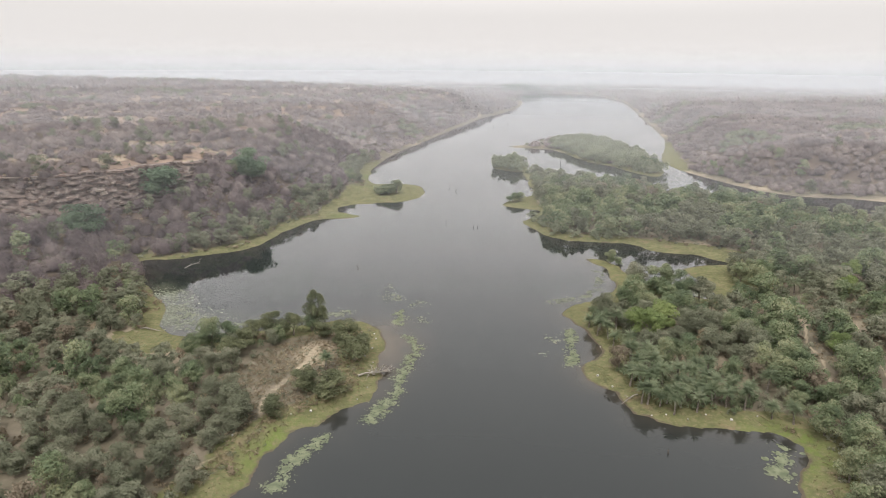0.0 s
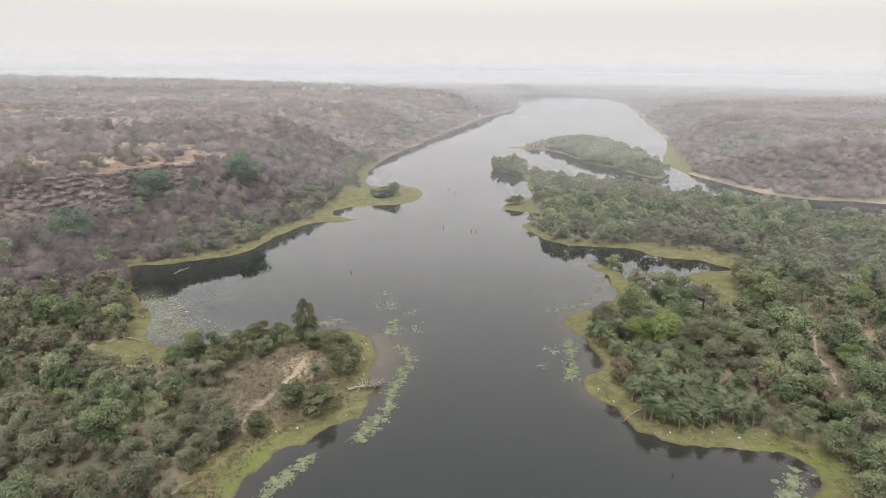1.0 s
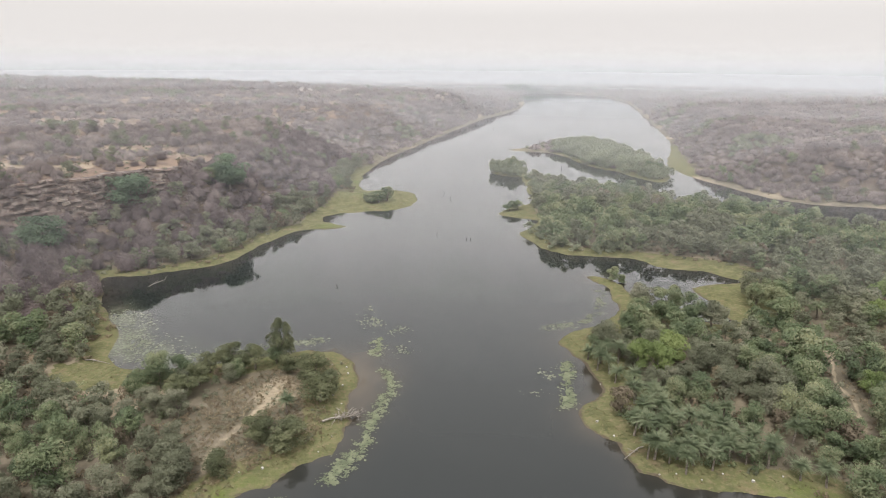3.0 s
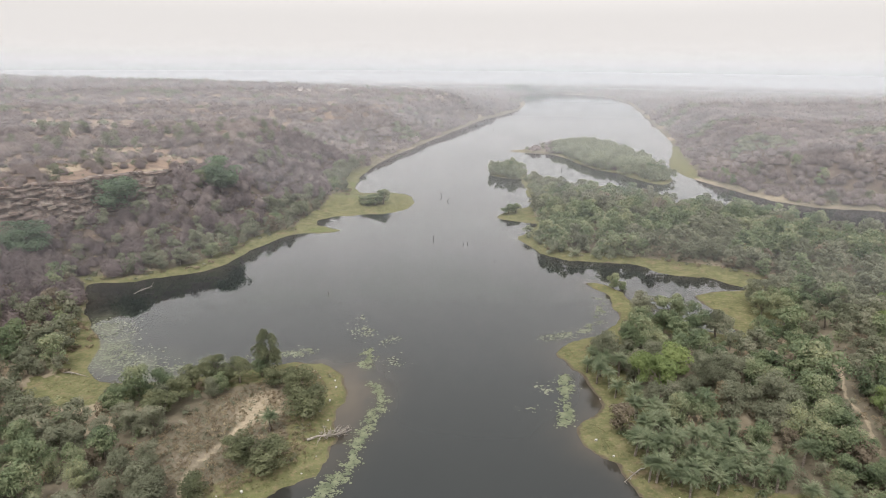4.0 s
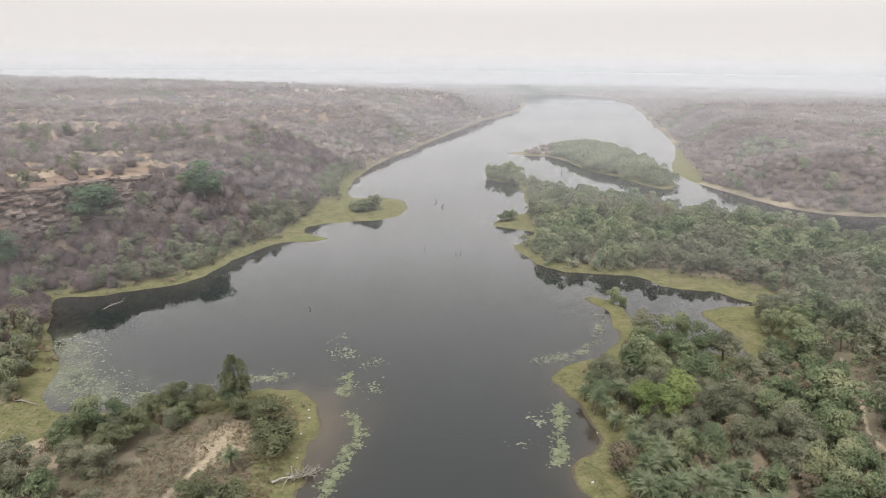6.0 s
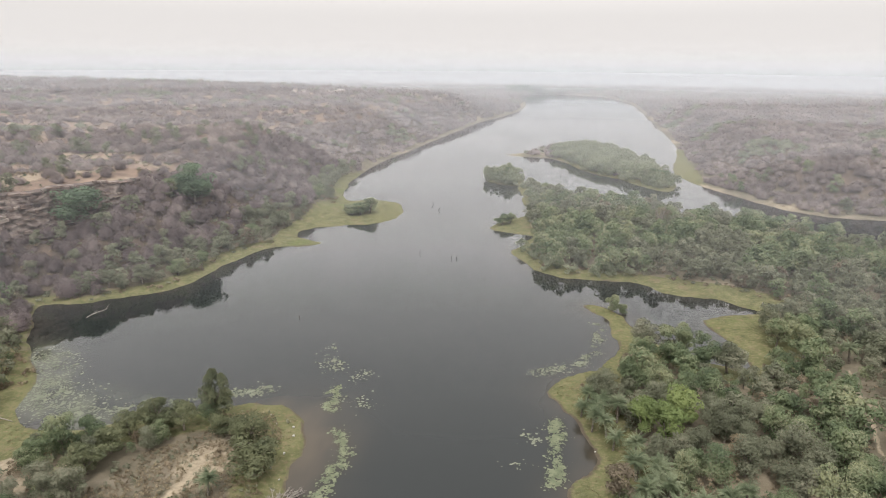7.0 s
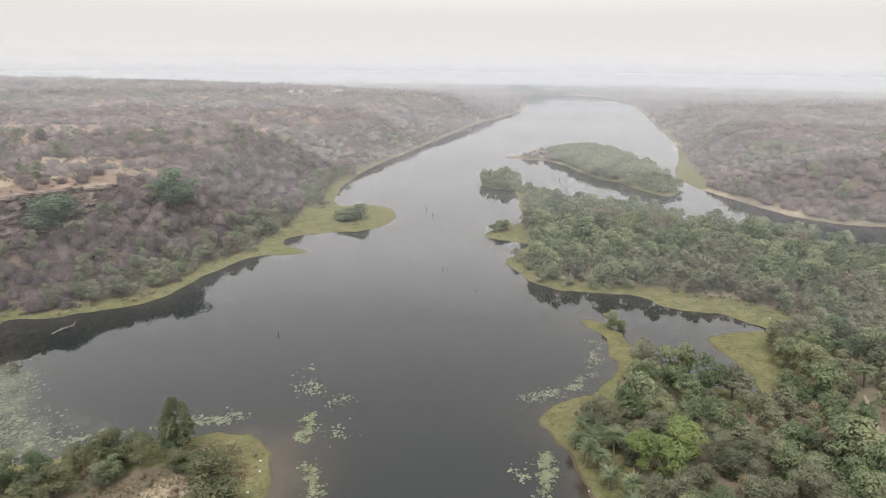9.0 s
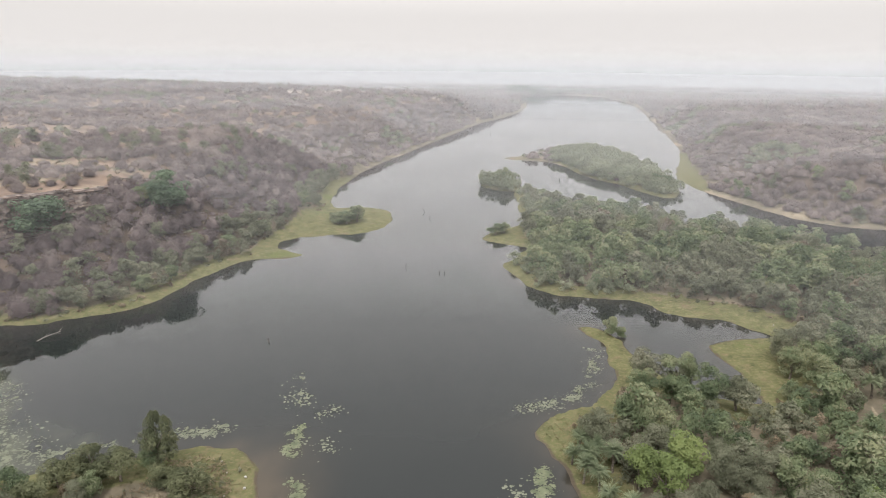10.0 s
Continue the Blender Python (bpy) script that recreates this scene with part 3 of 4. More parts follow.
def limbs(rng, height, thick, reach, count=5, bend=0.3):
    """A trunk that forks into limbs."""
    fork = height * rng.uniform(0.3, 0.45)
    lean = rng.normal(0, 0.06 * height, 2)
    pieces = [tube([(0, 0, -0.4), (lean[0] * 0.3, lean[1] * 0.3, fork * 0.5), (lean[0] * 0.6, lean[1] * 0.6, fork)], [thick * 1.25, thick, thick * 0.85], 6)]
    for k in range(count):
        q = 2 * math.pi * (k + rng.uniform(-0.3, 0.3)) / count
        out, top = reach * rng.uniform(0.45, 0.85), height * rng.uniform(0.72, 0.95)
        bx, by = lean[0] * 0.6, lean[1] * 0.6
        knee = (bx + math.cos(q) * out * 0.45, by + math.sin(q) * out * 0.45, fork + (top - fork) * rng.uniform(0.35, 0.6))
        tip = (bx + math.cos(q + bend) * out, by + math.sin(q + bend) * out, top)
        pieces.append(tube([(bx, by, fork * 0.92), knee, tip], [thick * 0.6, thick * 0.38, thick * 0.1], 5))
    return joined(pieces)


def palm_fronds(rng, count, reach, lifts=(-0.45, 1.45)):
    """A rosette of arched feather fronds."""
    pieces = []
    for k in range(count):
        q, lift = rng.uniform(0, 2 * np.pi), rng.uniform(*lifts)
        long = reach * rng.uniform(0.8, 1.1)
        steps = 9
        s = np.linspace(0, 1, steps)
        ang = lift - 0.85 * s**1.7
        run, rise = np.concatenate([[0], np.cumsum(np.cos(ang[:-1]))]) * long / (steps - 1), np.concatenate([[0], np.cumsum(np.sin(ang[:-1]))]) * long / (steps - 1)
        o, side = np.array([math.cos(q), math.sin(q), 0]), np.array([-math.sin(q), math.cos(q), 0])
        mid = np.outer(run, o) + np.outer(rise, (0, 0, 1))
        v, f = [], []
        for i in range(1, steps):
            wide = 0.34 * math.sin(math.pi * min(1.0, 0.18 + 0.8 * s[i]) ** 0.8) + 0.05
            for sign in (-1, 1):
                for step in (0.0, 0.5):
                    p = mid[i - 1] * (1 - step) + mid[i] * step
                    tip = p + sign * side * wide + o * wide * 0.75 + np.array([0, 0, 0.25 * wide - 0.05])
                    j = len(v)
                    v += [p - o * 0.01, p + o * 0.085, tip + o * 0.03, tip]
                    f.append((j, j + 1, j + 2, j + 3))
        pieces += [(np.array(v), np.array(f)), tube(mid, np.linspace(0.035, 0.012, steps), 3)]
    return joined(pieces)


def stamp(rng, shapes, places, sizes):
    """Copies of plant shapes, turned and scaled, joined into one array."""
    vs, fs, base = [], [], 0
    kinds = rng.integers(0, len(shapes), len(places))
    for (x, y, z), k, size in zip(places, kinds, sizes):
        v, f = shapes[k]
        q = rng.uniform(0, 6.283)
        c, s = math.cos(q) * size, math.sin(q) * size
        w = np.empty_like(v)
        w[:, 0], w[:, 1], w[:, 2] = v[:, 0] * c - v[:, 1] * s + x, v[:, 0] * s + v[:, 1] * c + y, v[:, 2] * size * rng.uniform(0.85, 1.15) + z
        vs.append(w)
        fs.append(f + base)
        base += len(v)
    return np.concatenate(vs), np.concatenate(fs)


# ---- where plants stand ----
# single trees that stand out: x, y, half width, height
TIP_BUSHES = [(-15.8, 109.5, 3.7, 5.8), (-18.2, 115.5, 3.2, 5.6), (-18.2, 95.6, 3.2, 4.7), (-22.4, 98.4, 3.1, 4.4), (-18.4, 99.6, 2.0, 3.0), (-25.9, 90.0, 2.3, 3.4), (-29.7, 120.3, 2.8, 4.9), (-34.1, 121.0, 2.9, 5.2), (-37.5, 119.0, 2.4, 4.0), (-23.1, 119.0, 2.4, 3.8), (-37.8, 114.0, 2.7, 4.3), (-32.0, 119.4, 2.0, 3.4), (-38.5, 109.0, 3.0, 4.9)]
LAGOON_TREES = [(49.4, 148, 3.2, 7.5), (54.5, 146, 3.4, 8.0), (58.5, 142.5, 3.2, 7.6), (62.5, 140.5, 3.6, 6.6), (52, 142, 3.0, 7.0), (47.5, 143, 2.8, 6.4), (79, 158, 3.2, 7.0), (82, 153, 3.4, 7.5), (77, 151.5, 3.0, 6.5), (84, 163, 3.0, 7.0), (80, 147, 3.2, 7.0)]
BRIGHT_TREES = [(43.5, 117.0, 3.2, 7.8), (47.0, 121.5, 3.4, 7.4), (40.6, 119.5, 2.6, 6.8), (104, 150, 2.6, 6.8), (76, 109, 2.3, 5.4), (66, 112, 2.6, 5.6), (98, 141, 2.4, 5.8)]
FIGS = [(-68.5, 229, 7.8, 12.5), (-73.5, 223, 3.4, 6.0), (-91.5, 203.5, 8.2, 10.5), (-103, 178, 6.6, 10.0)]
SHORE_TREES = [(-66, 185, 3.0, 5.6), (-60, 192, 2.8, 5.0), (-73, 182, 2.6, 5.6), (-57, 201, 2.4, 4.2), (-54, 214, 2.6, 4.8), (-50, 226, 2.8, 5.0), (-47, 236, 2.8, 5.0), (-45, 245, 2.6, 5.0)]
SPIT_BUSHES = [(-23.8, 259.5, 3.0, 4.1), (-20.8, 260.0, 3.1, 4.6), (-17.6, 263.0, 3.0, 6.2), (-22.5, 263.5, 2.7, 3.9), (30.0, 249.0, 3.0, 4.1), (33.0, 250.5, 2.7, 3.7), (49.2, 171.2, 1.9, 4.1), (51.5, 170.6, 1.4, 2.5), (-25.5, 262.0, 2.4, 3.6), (-19.5, 264.5, 2.4, 4.2)]
PALMS = [(40.5, 101), (44.6, 100), (38.5, 102), (47.5, 99.5), (45.2, 95), (42.6, 96), (50.6, 97), (36.2, 95.6), (38.2, 99.4), (51.6, 93.6), (32.8, 126), (34.7, 124), (37.7, 110.7), (39.3, 106.7), (41.2, 103.3), (43.5, 102.5), (46.8, 102.9), (49.7, 104.6), (37, 97.2), (39.4, 95.4), (41.3, 94.2), (34.5, 94.2), (45.5, 97.3), (46.9, 95.5), (48.9, 94.5), (39.6, 92.4), (37.2, 93), (43.5, 93), (35, 101.7), (36, 99.7), (54.8, 91), (62.6, 88), (57.5, 89.4), (57.6, 98.5), (65.9, 86), (42.2, 98.6), (36.2, 121.5), (38.6, 114.5), (52, 99), (80.5, 134), (88, 146), (33.6, 121.6), (35.6, 126.8), (37.2, 128.2), (34.2, 128.6), (38.8, 125.2), (36.4, 118.2), (37.5, 104.8), (39.8, 109.2), (40.6, 106.0), (36.4, 103.2), (38.4, 112.4), (53.2, 95.6), (48.2, 97.2), (43.8, 98.2)]
# palms moved along the line of sight, so taller trunks fit the camera's view
nearer_camera = np.array(PALMS) - np.array([0.8, 1.7])
PALMS = [tuple(b) if g > 2.2 else a for a, b, g in zip(PALMS, nearer_camera, shore_gap(nearer_camera[:, 0], nearer_camera[:, 1]))]
ROOM = [(x, y, w * 0.95) for x, y, w, h in TIP_BUSHES + LAGOON_TREES + BRIGHT_TREES + SHORE_TREES] + [(x, y, w * 0.55) for x, y, w, h in FIGS] + [(x, y, 2.0) for x, y in PALMS] + [(42, 99, 6.5), (48, 112, 3.2), (47, 97, 4.0), (-20.3, 104.8, 2.0)]


def scatter(spacing, near, far, half_angle=47.0):
    """Jittered places in the land ahead between two distances."""
    span = np.arange(-far, far, spacing)
    px, py = np.meshgrid(span, span)
    px, py = px.ravel() + rng.uniform(-0.42, 0.42, px.size) * spacing + HUB[0], py.ravel() + rng.uniform(-0.42, 0.42, py.size) * spacing + HUB[1]
    r, q = np.hypot(px - HUB[0], py - HUB[1]), np.degrees(np.arctan2(px - HUB[0], py - HUB[1] + 30))
    keep = (r >= near) & (r < far) & (np.abs(q) < half_angle)
    px, py = px[keep], py[keep]
    gap = shore_gap(px, py)
    px, py, gap = px[gap > 1], py[gap > 1], gap[gap > 1]
    z = land_height(px, py, gap, ripple(px, py, 22.0))
    return px, py, z, gap


def chance(n):
    return rng.uniform(0, 1, n)


def woods_mask(px, py, gap, z, verge=(2.2, 1.7, 0.5, 1.5)):
    """How densely woods stand: none on grass, tracks, clearing and meadow."""
    bay = np.exp(-(((px + 76) / 24) ** 2 + ((py - 156) / 28) ** 2))
    d = ease(gap + 3.0 * bay, 3.5, 6)
    d = d * ~inside(px, py, np.array(CLEARING, float)) * ~inside(px, py, np.array(MEADOW, float))
    d = d * ~((gap < 9) & (px > 58) & (py > 170) & (py < 195) & (px < 96))
    for plot in (WEST_SPIT, EAST_SPIT, PALM_SPIT, GLADE, EAST_BEACH):
        d = d * ~inside(px, py, np.array(plot, float))
    for x, y, r in ROOM:
        d = d * (np.hypot(px - x, py - y) > r)
    for line, half in zip(TRACKS, verge):
        d = d * (away(px, py, np.array(line, float), False) > half)
    terrace_gap = np.exp(-(((px + 112) / 30) ** 2 + ((py - 220) / 16) ** 2))
    shelf = np.exp(-(((px + 92) / 18) ** 2 + ((py - 247) / 10) ** 2)) + np.exp(-(((px + 122) / 20) ** 2 + ((py - 255) / 8) ** 2)) + np.exp(-(((px + 103) / 14) ** 2 + ((py - 275) / 5) ** 2))
    return d * (1 - 0.56 * (terrace_gap > 0.3)) * (1 - 0.55 * (shelf > 0.4))


def dryness(px, py, z):
    """1 where the woods are leafless: slopes, plateaus and the far west bank."""
    d = np.maximum(ease(z, 2.4, 4.6), ease(-px, 62, 92) * ease(py, 128, 150))
    return np.clip(np.maximum(np.maximum(d, ease(py, 380, 420)), ease(px, 120, 128) * ease(py, 250, 262)), 0, 1)


broad_shapes = [crown_shape(np.random.default_rng(20 + i), 1.0, 0.12, 2.1 + 0.25 * (i % 3), 22, 900, 0.19, 0.115, up=0.6) for i in range(5)]
fine_shapes = [crown_shape(np.random.default_rng(200 + i), 1.0, 0.12, 2.1 + 0.25 * (i % 3), 26, 2700, 0.122, 0.078) for i in range(6)]
bare_shapes = [dome_shape(np.random.default_rng(40 + i), 1300, 0.13, 0.06, 1.25 + 0.12 * (i % 3)) for i in range(4)]
mid_broad = [crown_shape(np.random.default_rng(60 + i), 1.0, 0.05, 2.2, 18, 600, 0.19, 0.125, up=0.7) for i in range(5)]
mid_bare = [dome_shape(np.random.default_rng(80 + i), 300, 0.21, 0.10, 0.95 + 0.12 * (i % 3)) for i in range(5)]
far_bare = [dome_shape(np.random.default_rng(100 + i), 44, 0.36, 0.24, 0.8, 2, 7) for i in range(5)]
dot_bare = [crown_shape(np.random.default_rng(120 + i), 1.0, 0.1, 1.2, 5, 18, 1.0, 0.75, 0.1, True) for i in range(4)]

px, py, z, gap = scatter(3.6, 0, 330)
woods = woods_mask(px, py, gap, z)
dry = dryness(px, py, z)
thin = ((px < -34) & (py < 122) & (px > -75)) * 0.12
deep_woods = (px > 20) & (py > 185) & (dry < 0.5)
stand = chance(len(px)) < woods * (0.94 + 0.02 * dry - thin - 0.16 * deep_woods - 0.30 * ease(z, 18.5, 21) * (px < -60))
px, py, z, gap, dry = px[stand], py[stand], z[stand], gap[stand], dry[stand]
is_dry = chance(len(px)) < 0.93 * dry
mood = ripple(px, py, 16.0, 2)
is_olive = ~is_dry & (mood > 0.02 - 0.12 * (px > 72) - 0.16 * (px < -30))
is_olive |= ~is_dry & (px < -40) & (py > 175)
is_brown = ~is_dry & (chance(len(px)) < np.where(py > 170, 0.03, 0.08))
is_olive &= ~is_brown
is_green = ~is_dry & ~is_olive & ~is_brown


# ---- trees as things: build a few of each kind, then copy ----
def build_tree(name, label, group, leaf, crown, size, tall, thick, seed):
    top = thing(name, label, "tree", group)
    v, f = crown
    part("trunk", mesh_from("trunk", *limbs(np.random.default_rng(seed), tall * 0.8, thick, size * 0.8), BARK, True), top)
    part("crown", mesh_from("crown", v * np.array([size, size, tall / 2.4]), f, leaf), top)
    return top


def plant(masters, places, spread, seed):
    """Stands trees at the places: the built ones first, then copies."""
    r = np.random.default_rng(seed)
    for i, (x, y, zz) in enumerate(places):
        size = r.uniform(1 - spread, 1 + spread) * (0.78 if x < -30 and y < 125 else 0.9)
        m = pose(x, y, zz - 0.05, 0, 0, r.uniform(0, 360)) @ Matrix.Scale(size, 4)
        if i < len(masters):
            masters[i].matrix_basis = m
        else:
            copy_thing(masters[i % len(masters)], m)


def nearest(mask, count):
    """The first trees along the flight, and the rest."""
    idx = np.nonzero(mask)[0]
    idx = idx[np.argsort(np.hypot(px[idx] - 12, py[idx] - 60))]
    return idx[:count], idx[count:]


fine_green = [build_tree("broadleaf_tree", "dense green broadleaf tree in the lakeside woods", "lakeside trees", GREEN, fine_shapes[i], 2.5 + 0.35 * (i % 3), 6.2 + 0.6 * (i % 4), 0.16, i) for i in range(6)]
fine_olive = [build_tree("scrub_tree", "dusty olive scrub tree with thinning leaves", "dusty scrub trees", OLIVE, fine_shapes[(i + 2) % 6], 2.2 + 0.3 * i, 5.0 + 0.5 * i, 0.13, 10 + i) for i in range(4)]
green_masters = [build_tree("broadleaf_tree", "dense green broadleaf tree in the lakeside woods", "lakeside trees", GREEN, broad_shapes[i], 2.5 + 0.35 * (i % 3), 6.2 + 0.6 * (i % 4), 0.16, i) for i in range(5)]
olive_masters = [build_tree("scrub_tree", "dusty olive scrub tree with thinning leaves", "dusty scrub trees", OLIVE, broad_shapes[(i + 2) % 5], 2.2 + 0.3 * i, 5.0 + 0.5 * i, 0.13, 10 + i) for i in range(4)]
# paler twigs on plateau tops; past x 120 their colour imitates haze
is_paled = is_dry & ((z > 18.5) | (px > 120))
top_masters = [build_tree("thorn_tree", "pale leafless thorn tree of the dry plateau, paled for haze on the east bank", "plateau thorn trees", SCRUB, bare_shapes[i], 2.3 + 0.3 * i, 4.6 + 0.4 * i, 0.12, 30 + i) for i in range(3)]
brown_masters = [build_tree("withering_tree", "withering tree with sparse brown leaves", "withering trees", BROWN, broad_shapes[i], 2.1 + 0.3 * i, 4.8 + 0.5 * i, 0.13, 15 + i) for i in range(3)]
bare_masters = [build_tree("bare_tree", "leafless mauve-grey thorn tree with fine twigs", "leafless trees", DRY, bare_shapes[i], 2.9 + 0.3 * (i % 2), 6.6 + 0.5 * i, 0.14, 20 + i) for i in range(4)]
for closest, masters, mask, count, leaf, shapes, size, name, label in (
    (fine_green, green_masters, is_green, 300, GREEN, mid_broad, 2.75, "green_woods", "further green trees of the lakeside woods"),
    (fine_olive, olive_masters, is_olive, 260, OLIVE, mid_broad, 2.4, "olive_woods", "further dusty olive scrub trees"),
    ([], brown_masters, is_brown, 60, BROWN, mid_broad, 2.2, "brown_woods", "further withering brown trees of the woods"),
    ([], top_masters, is_paled, 60, SCRUB, mid_bare, 2.5, "plateau_woods", "low leafless woods on dry plateaus, and haze-lightened ones on the east bank"),
    ([], bare_masters, is_dry & ~is_paled, 190, DRY, mid_bare, 2.8, "leafless_woods", "leafless mauve-grey woods on the rocky slopes"),
):
    first, rest = nearest(mask, count)
    split = 120 if closest else 0
    plant(closest, np.c_[px, py, z][first[:split]], 0.24, len(first))
    plant(masters, np.c_[px, py, z][first[split:]], 0.24, len(first) + 1)
    v, f = stamp(rng, shapes, np.c_[px, py, z][rest], rng.uniform(0.7, 1.25, len(rest)) * size * np.where((px[rest] > 20) & (px[rest] < 122) & (py[rest] > 185) & (py[rest] < 285) & ~is_dry[rest], 1.16, 1.0))
    tagged(new(name, mesh_from(name, v, f, leaf)), label, "woods", "", "stuff")

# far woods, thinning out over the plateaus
for spacing, near, far, shapes, size, name, label in (
    (4.6, 330, 600, far_bare, 2.9, "plateau_scrub", "leafless scrub woods over the dry plateau"),
    (6.2, 600, 1050, dot_bare, 2.9, "distant_scrub", "distant leafless scrub in the haze"),
    (10.0, 1050, 1400, dot_bare, 3.4, "farthest_scrub", "farthest scrub fading into the haze"),
):
    qx, qy, qz, qgap = scatter(spacing, near, far)
    keep = chance(len(qx)) < ease(qgap, 2, 7) * (0.74 + 0.35 * ripple(qx, qy, 60.0) + 0.4 * (1 - ease(qz, 14, 22))) * np.where(ripple(qx, qy, 17.0, 2) < -0.22, 0.25 + 0.75 * (qz < 20), 1.0)
    keep &= ~inside(qx, qy, np.array(EAST_BEACH, float))
    qx, qy, qz, qgap = qx[keep], qy[keep], qz[keep], qgap[keep]
    leafed = (ripple(qx, qy, 35.0, 2) > 0.42) | (chance(len(qx)) < 0.045)
    for pick, leaf, kind_name, kind_label in ((~leafed, SCRUB, name, label), (leafed, OLIVE, name + "_green", "scattered leafy trees among dry scrub")):
        v, f = stamp(rng, shapes, np.c_[qx, qy, qz][pick], rng.uniform(0.6, 1.3, pick.sum()) * size)
        tagged(new(kind_name, mesh_from(kind_name, v, f, leaf)), kind_label, "scrub", "", "stuff")

# the islands' trees
ix, iy = rng.uniform(28, 124, 2600), rng.uniform(308, 456, 2600)
igap = shore_gap(ix, iy)
on_isle = (inside(ix, iy, ISLES[0]) & (igap > 0.9) & (ix + 0.4 * (400 - iy) > 66)) | (inside(ix, iy, ISLES[1]) & (igap > 0.6))
ix, iy = ix[on_isle][:520], iy[on_isle][:520]
iz = land_height(ix, iy, shore_gap(ix, iy), np.zeros(len(ix)))
willow_shapes = [crown_shape(np.random.default_rng(140 + i), 1.0, 0.05, 1.75, 11, 280, 0.29, 0.14, 0.1, True) for i in range(4)]
v, f = stamp(rng, willow_shapes, np.c_[ix, iy, iz], rng.uniform(2.2, 3.6, len(ix)))
tagged(new("island_thicket", mesh_from("island_thicket", v, f, ISLET)), "rounded pale green thicket covering the lake island", "thicket", "", "stuff")

# pale willow scrub along the low western shore of the woods
sx, sy = rng.uniform(26, 60, 700), rng.uniform(194, 324, 700)
sgap = shore_gap(sx, sy)
pick = (sgap > 1.8) & (sgap < 8.5) & ~inside(sx, sy, np.array(EAST_SPIT, float))
sx, sy = sx[pick][:95], sy[pick][:95]
sz = land_height(sx, sy, shore_gap(sx, sy), np.zeros(len(sx)))
v, f = stamp(rng, willow_shapes, np.c_[sx, sy, sz], rng.uniform(1.3, 2.5, len(sx)))
tagged(new("shore_willows", mesh_from("shore_willows", v, f, ISLET)), "pale green willow scrub along the shore", "thicket", "", "stuff")

# low undergrowth between the trees
ux, uy, uz, ugap = scatter(2.7, 0, 290)
keep = chance(len(ux)) < 0.75 * woods_mask(ux, uy, ugap + 2, uz, (1.3, 1.2, 0.5, 1.2)) + 0.06 * (ugap > 10)
ux, uy, uz = ux[keep], uy[keep], uz[keep]
low_shapes = [crown_shape(np.random.default_rng(160 + i), 1.0, -0.1, 1.0, 5, 32, 0.52, 0.3) for i in range(5)]
half = chance(len(ux)) < 0.5
for pick, leaf, name, label in ((half, OLIVE, "undergrowth", "low dusty olive undergrowth"), (~half, HERBS, "dry_undergrowth", "low dry brown undergrowth")):
    v, f = stamp(rng, low_shapes, np.c_[ux, uy, uz][pick], rng.uniform(0.6, 1.35, pick.sum()))
    tagged(new(name, mesh_from(name, v, f, leaf)), label, "undergrowth", "", "stuff")

# low leafless shrubs between the trees of the western slope
lx, ly, lz, lgap = scatter(2.9, 90, 330)
keep = (lx < -40) & (lz > 2.6) & (lz < 19) & (lgap > 6) & (chance(len(lx)) < 0.75)
lx, ly, lz = lx[keep], ly[keep], lz[keep]
v, f = stamp(rng, far_bare, np.c_[lx, ly, lz - 0.2], rng.uniform(0.9, 1.8, len(lx)))
tagged(new("leafless_shrubs", mesh_from("leafless_shrubs", v, f, DRY)), "low leafless mauve-grey shrubs on the slope", "shrubs", "", "stuff")

# leafy shrubs that close the woods between the trees
kx, ky, kz, kgap = scatter(2.5, 0, 175)
keep = chance(len(kx)) < 0.62 * woods_mask(kx, ky, kgap, kz, (1.8, 1.5, 0.8, 1.4)) * (1 - 0.8 * dryness(kx, ky, kz))
kx, ky, kz = kx[keep], ky[keep], kz[keep]
shrub_shapes = [crown_shape(np.random.default_rng(250 + i), 1.0, -0.1, 1.7, 9, 170, 0.21, 0.135, up=0.6) for i in range(5)]
tone = chance(len(kx))
for pick, leaf, name, label in ((tone < 0.4, GREEN, "green_shrubs", "green shrubs filling the lakeside woods"), ((tone >= 0.4) & (tone < 0.84), OLIVE, "olive_shrubs", "dusty olive shrubs filling the lakeside woods"), (tone >= 0.84, HERBS, "withered_shrubs", "withered brown shrubs among the trees")):
    v, f = stamp(rng, shrub_shapes, np.c_[kx, ky, kz][pick], rng.uniform(0.8, 1.7, pick.sum()))
    tagged(new(name, mesh_from(name, v, f, leaf)), label, "shrubs", "", "stuff")

# trees along the far end of the lake
ex = np.concatenate([rng.uniform(108, 168, 34), rng.uniform(160, 262, 60)])
ey = np.concatenate([rng.uniform(1072, 1100, 34), rng.uniform(1078, 1105, 60)])
ez = land_height(ex, ey, shore_gap(ex, ey), np.zeros(len(ex)))
tall_row = np.concatenate([rng.uniform(4.5, 7.0, 34), rng.uniform(2.2, 4.0, 60)])
v, f = stamp(rng, mid_broad, np.c_[ex, ey, ez], tall_row)
tagged(new("far_shore_trees", mesh_from("far_shore_trees", v, f, DARK)), "dark leafy trees along the far end of the lake", "trees", "", "stuff")

# shrubs under the palms
bx, by = rng.uniform(33, 54, 150), rng.uniform(91, 107, 150)
bgap = shore_gap(bx, by)
bx, by, bgap = bx[bgap > 4.5], by[bgap > 4.5], bgap[bgap > 4.5]
bz = land_height(bx, by, bgap, ripple(bx, by, 22.0))
v, f = stamp(rng, [crown_shape(np.random.default_rng(190 + i), 1.0, -0.1, 1.1, 6, 110, 0.28, 0.16) for i in range(3)], np.c_[bx, by, bz], rng.uniform(0.7, 1.4, len(bx)))
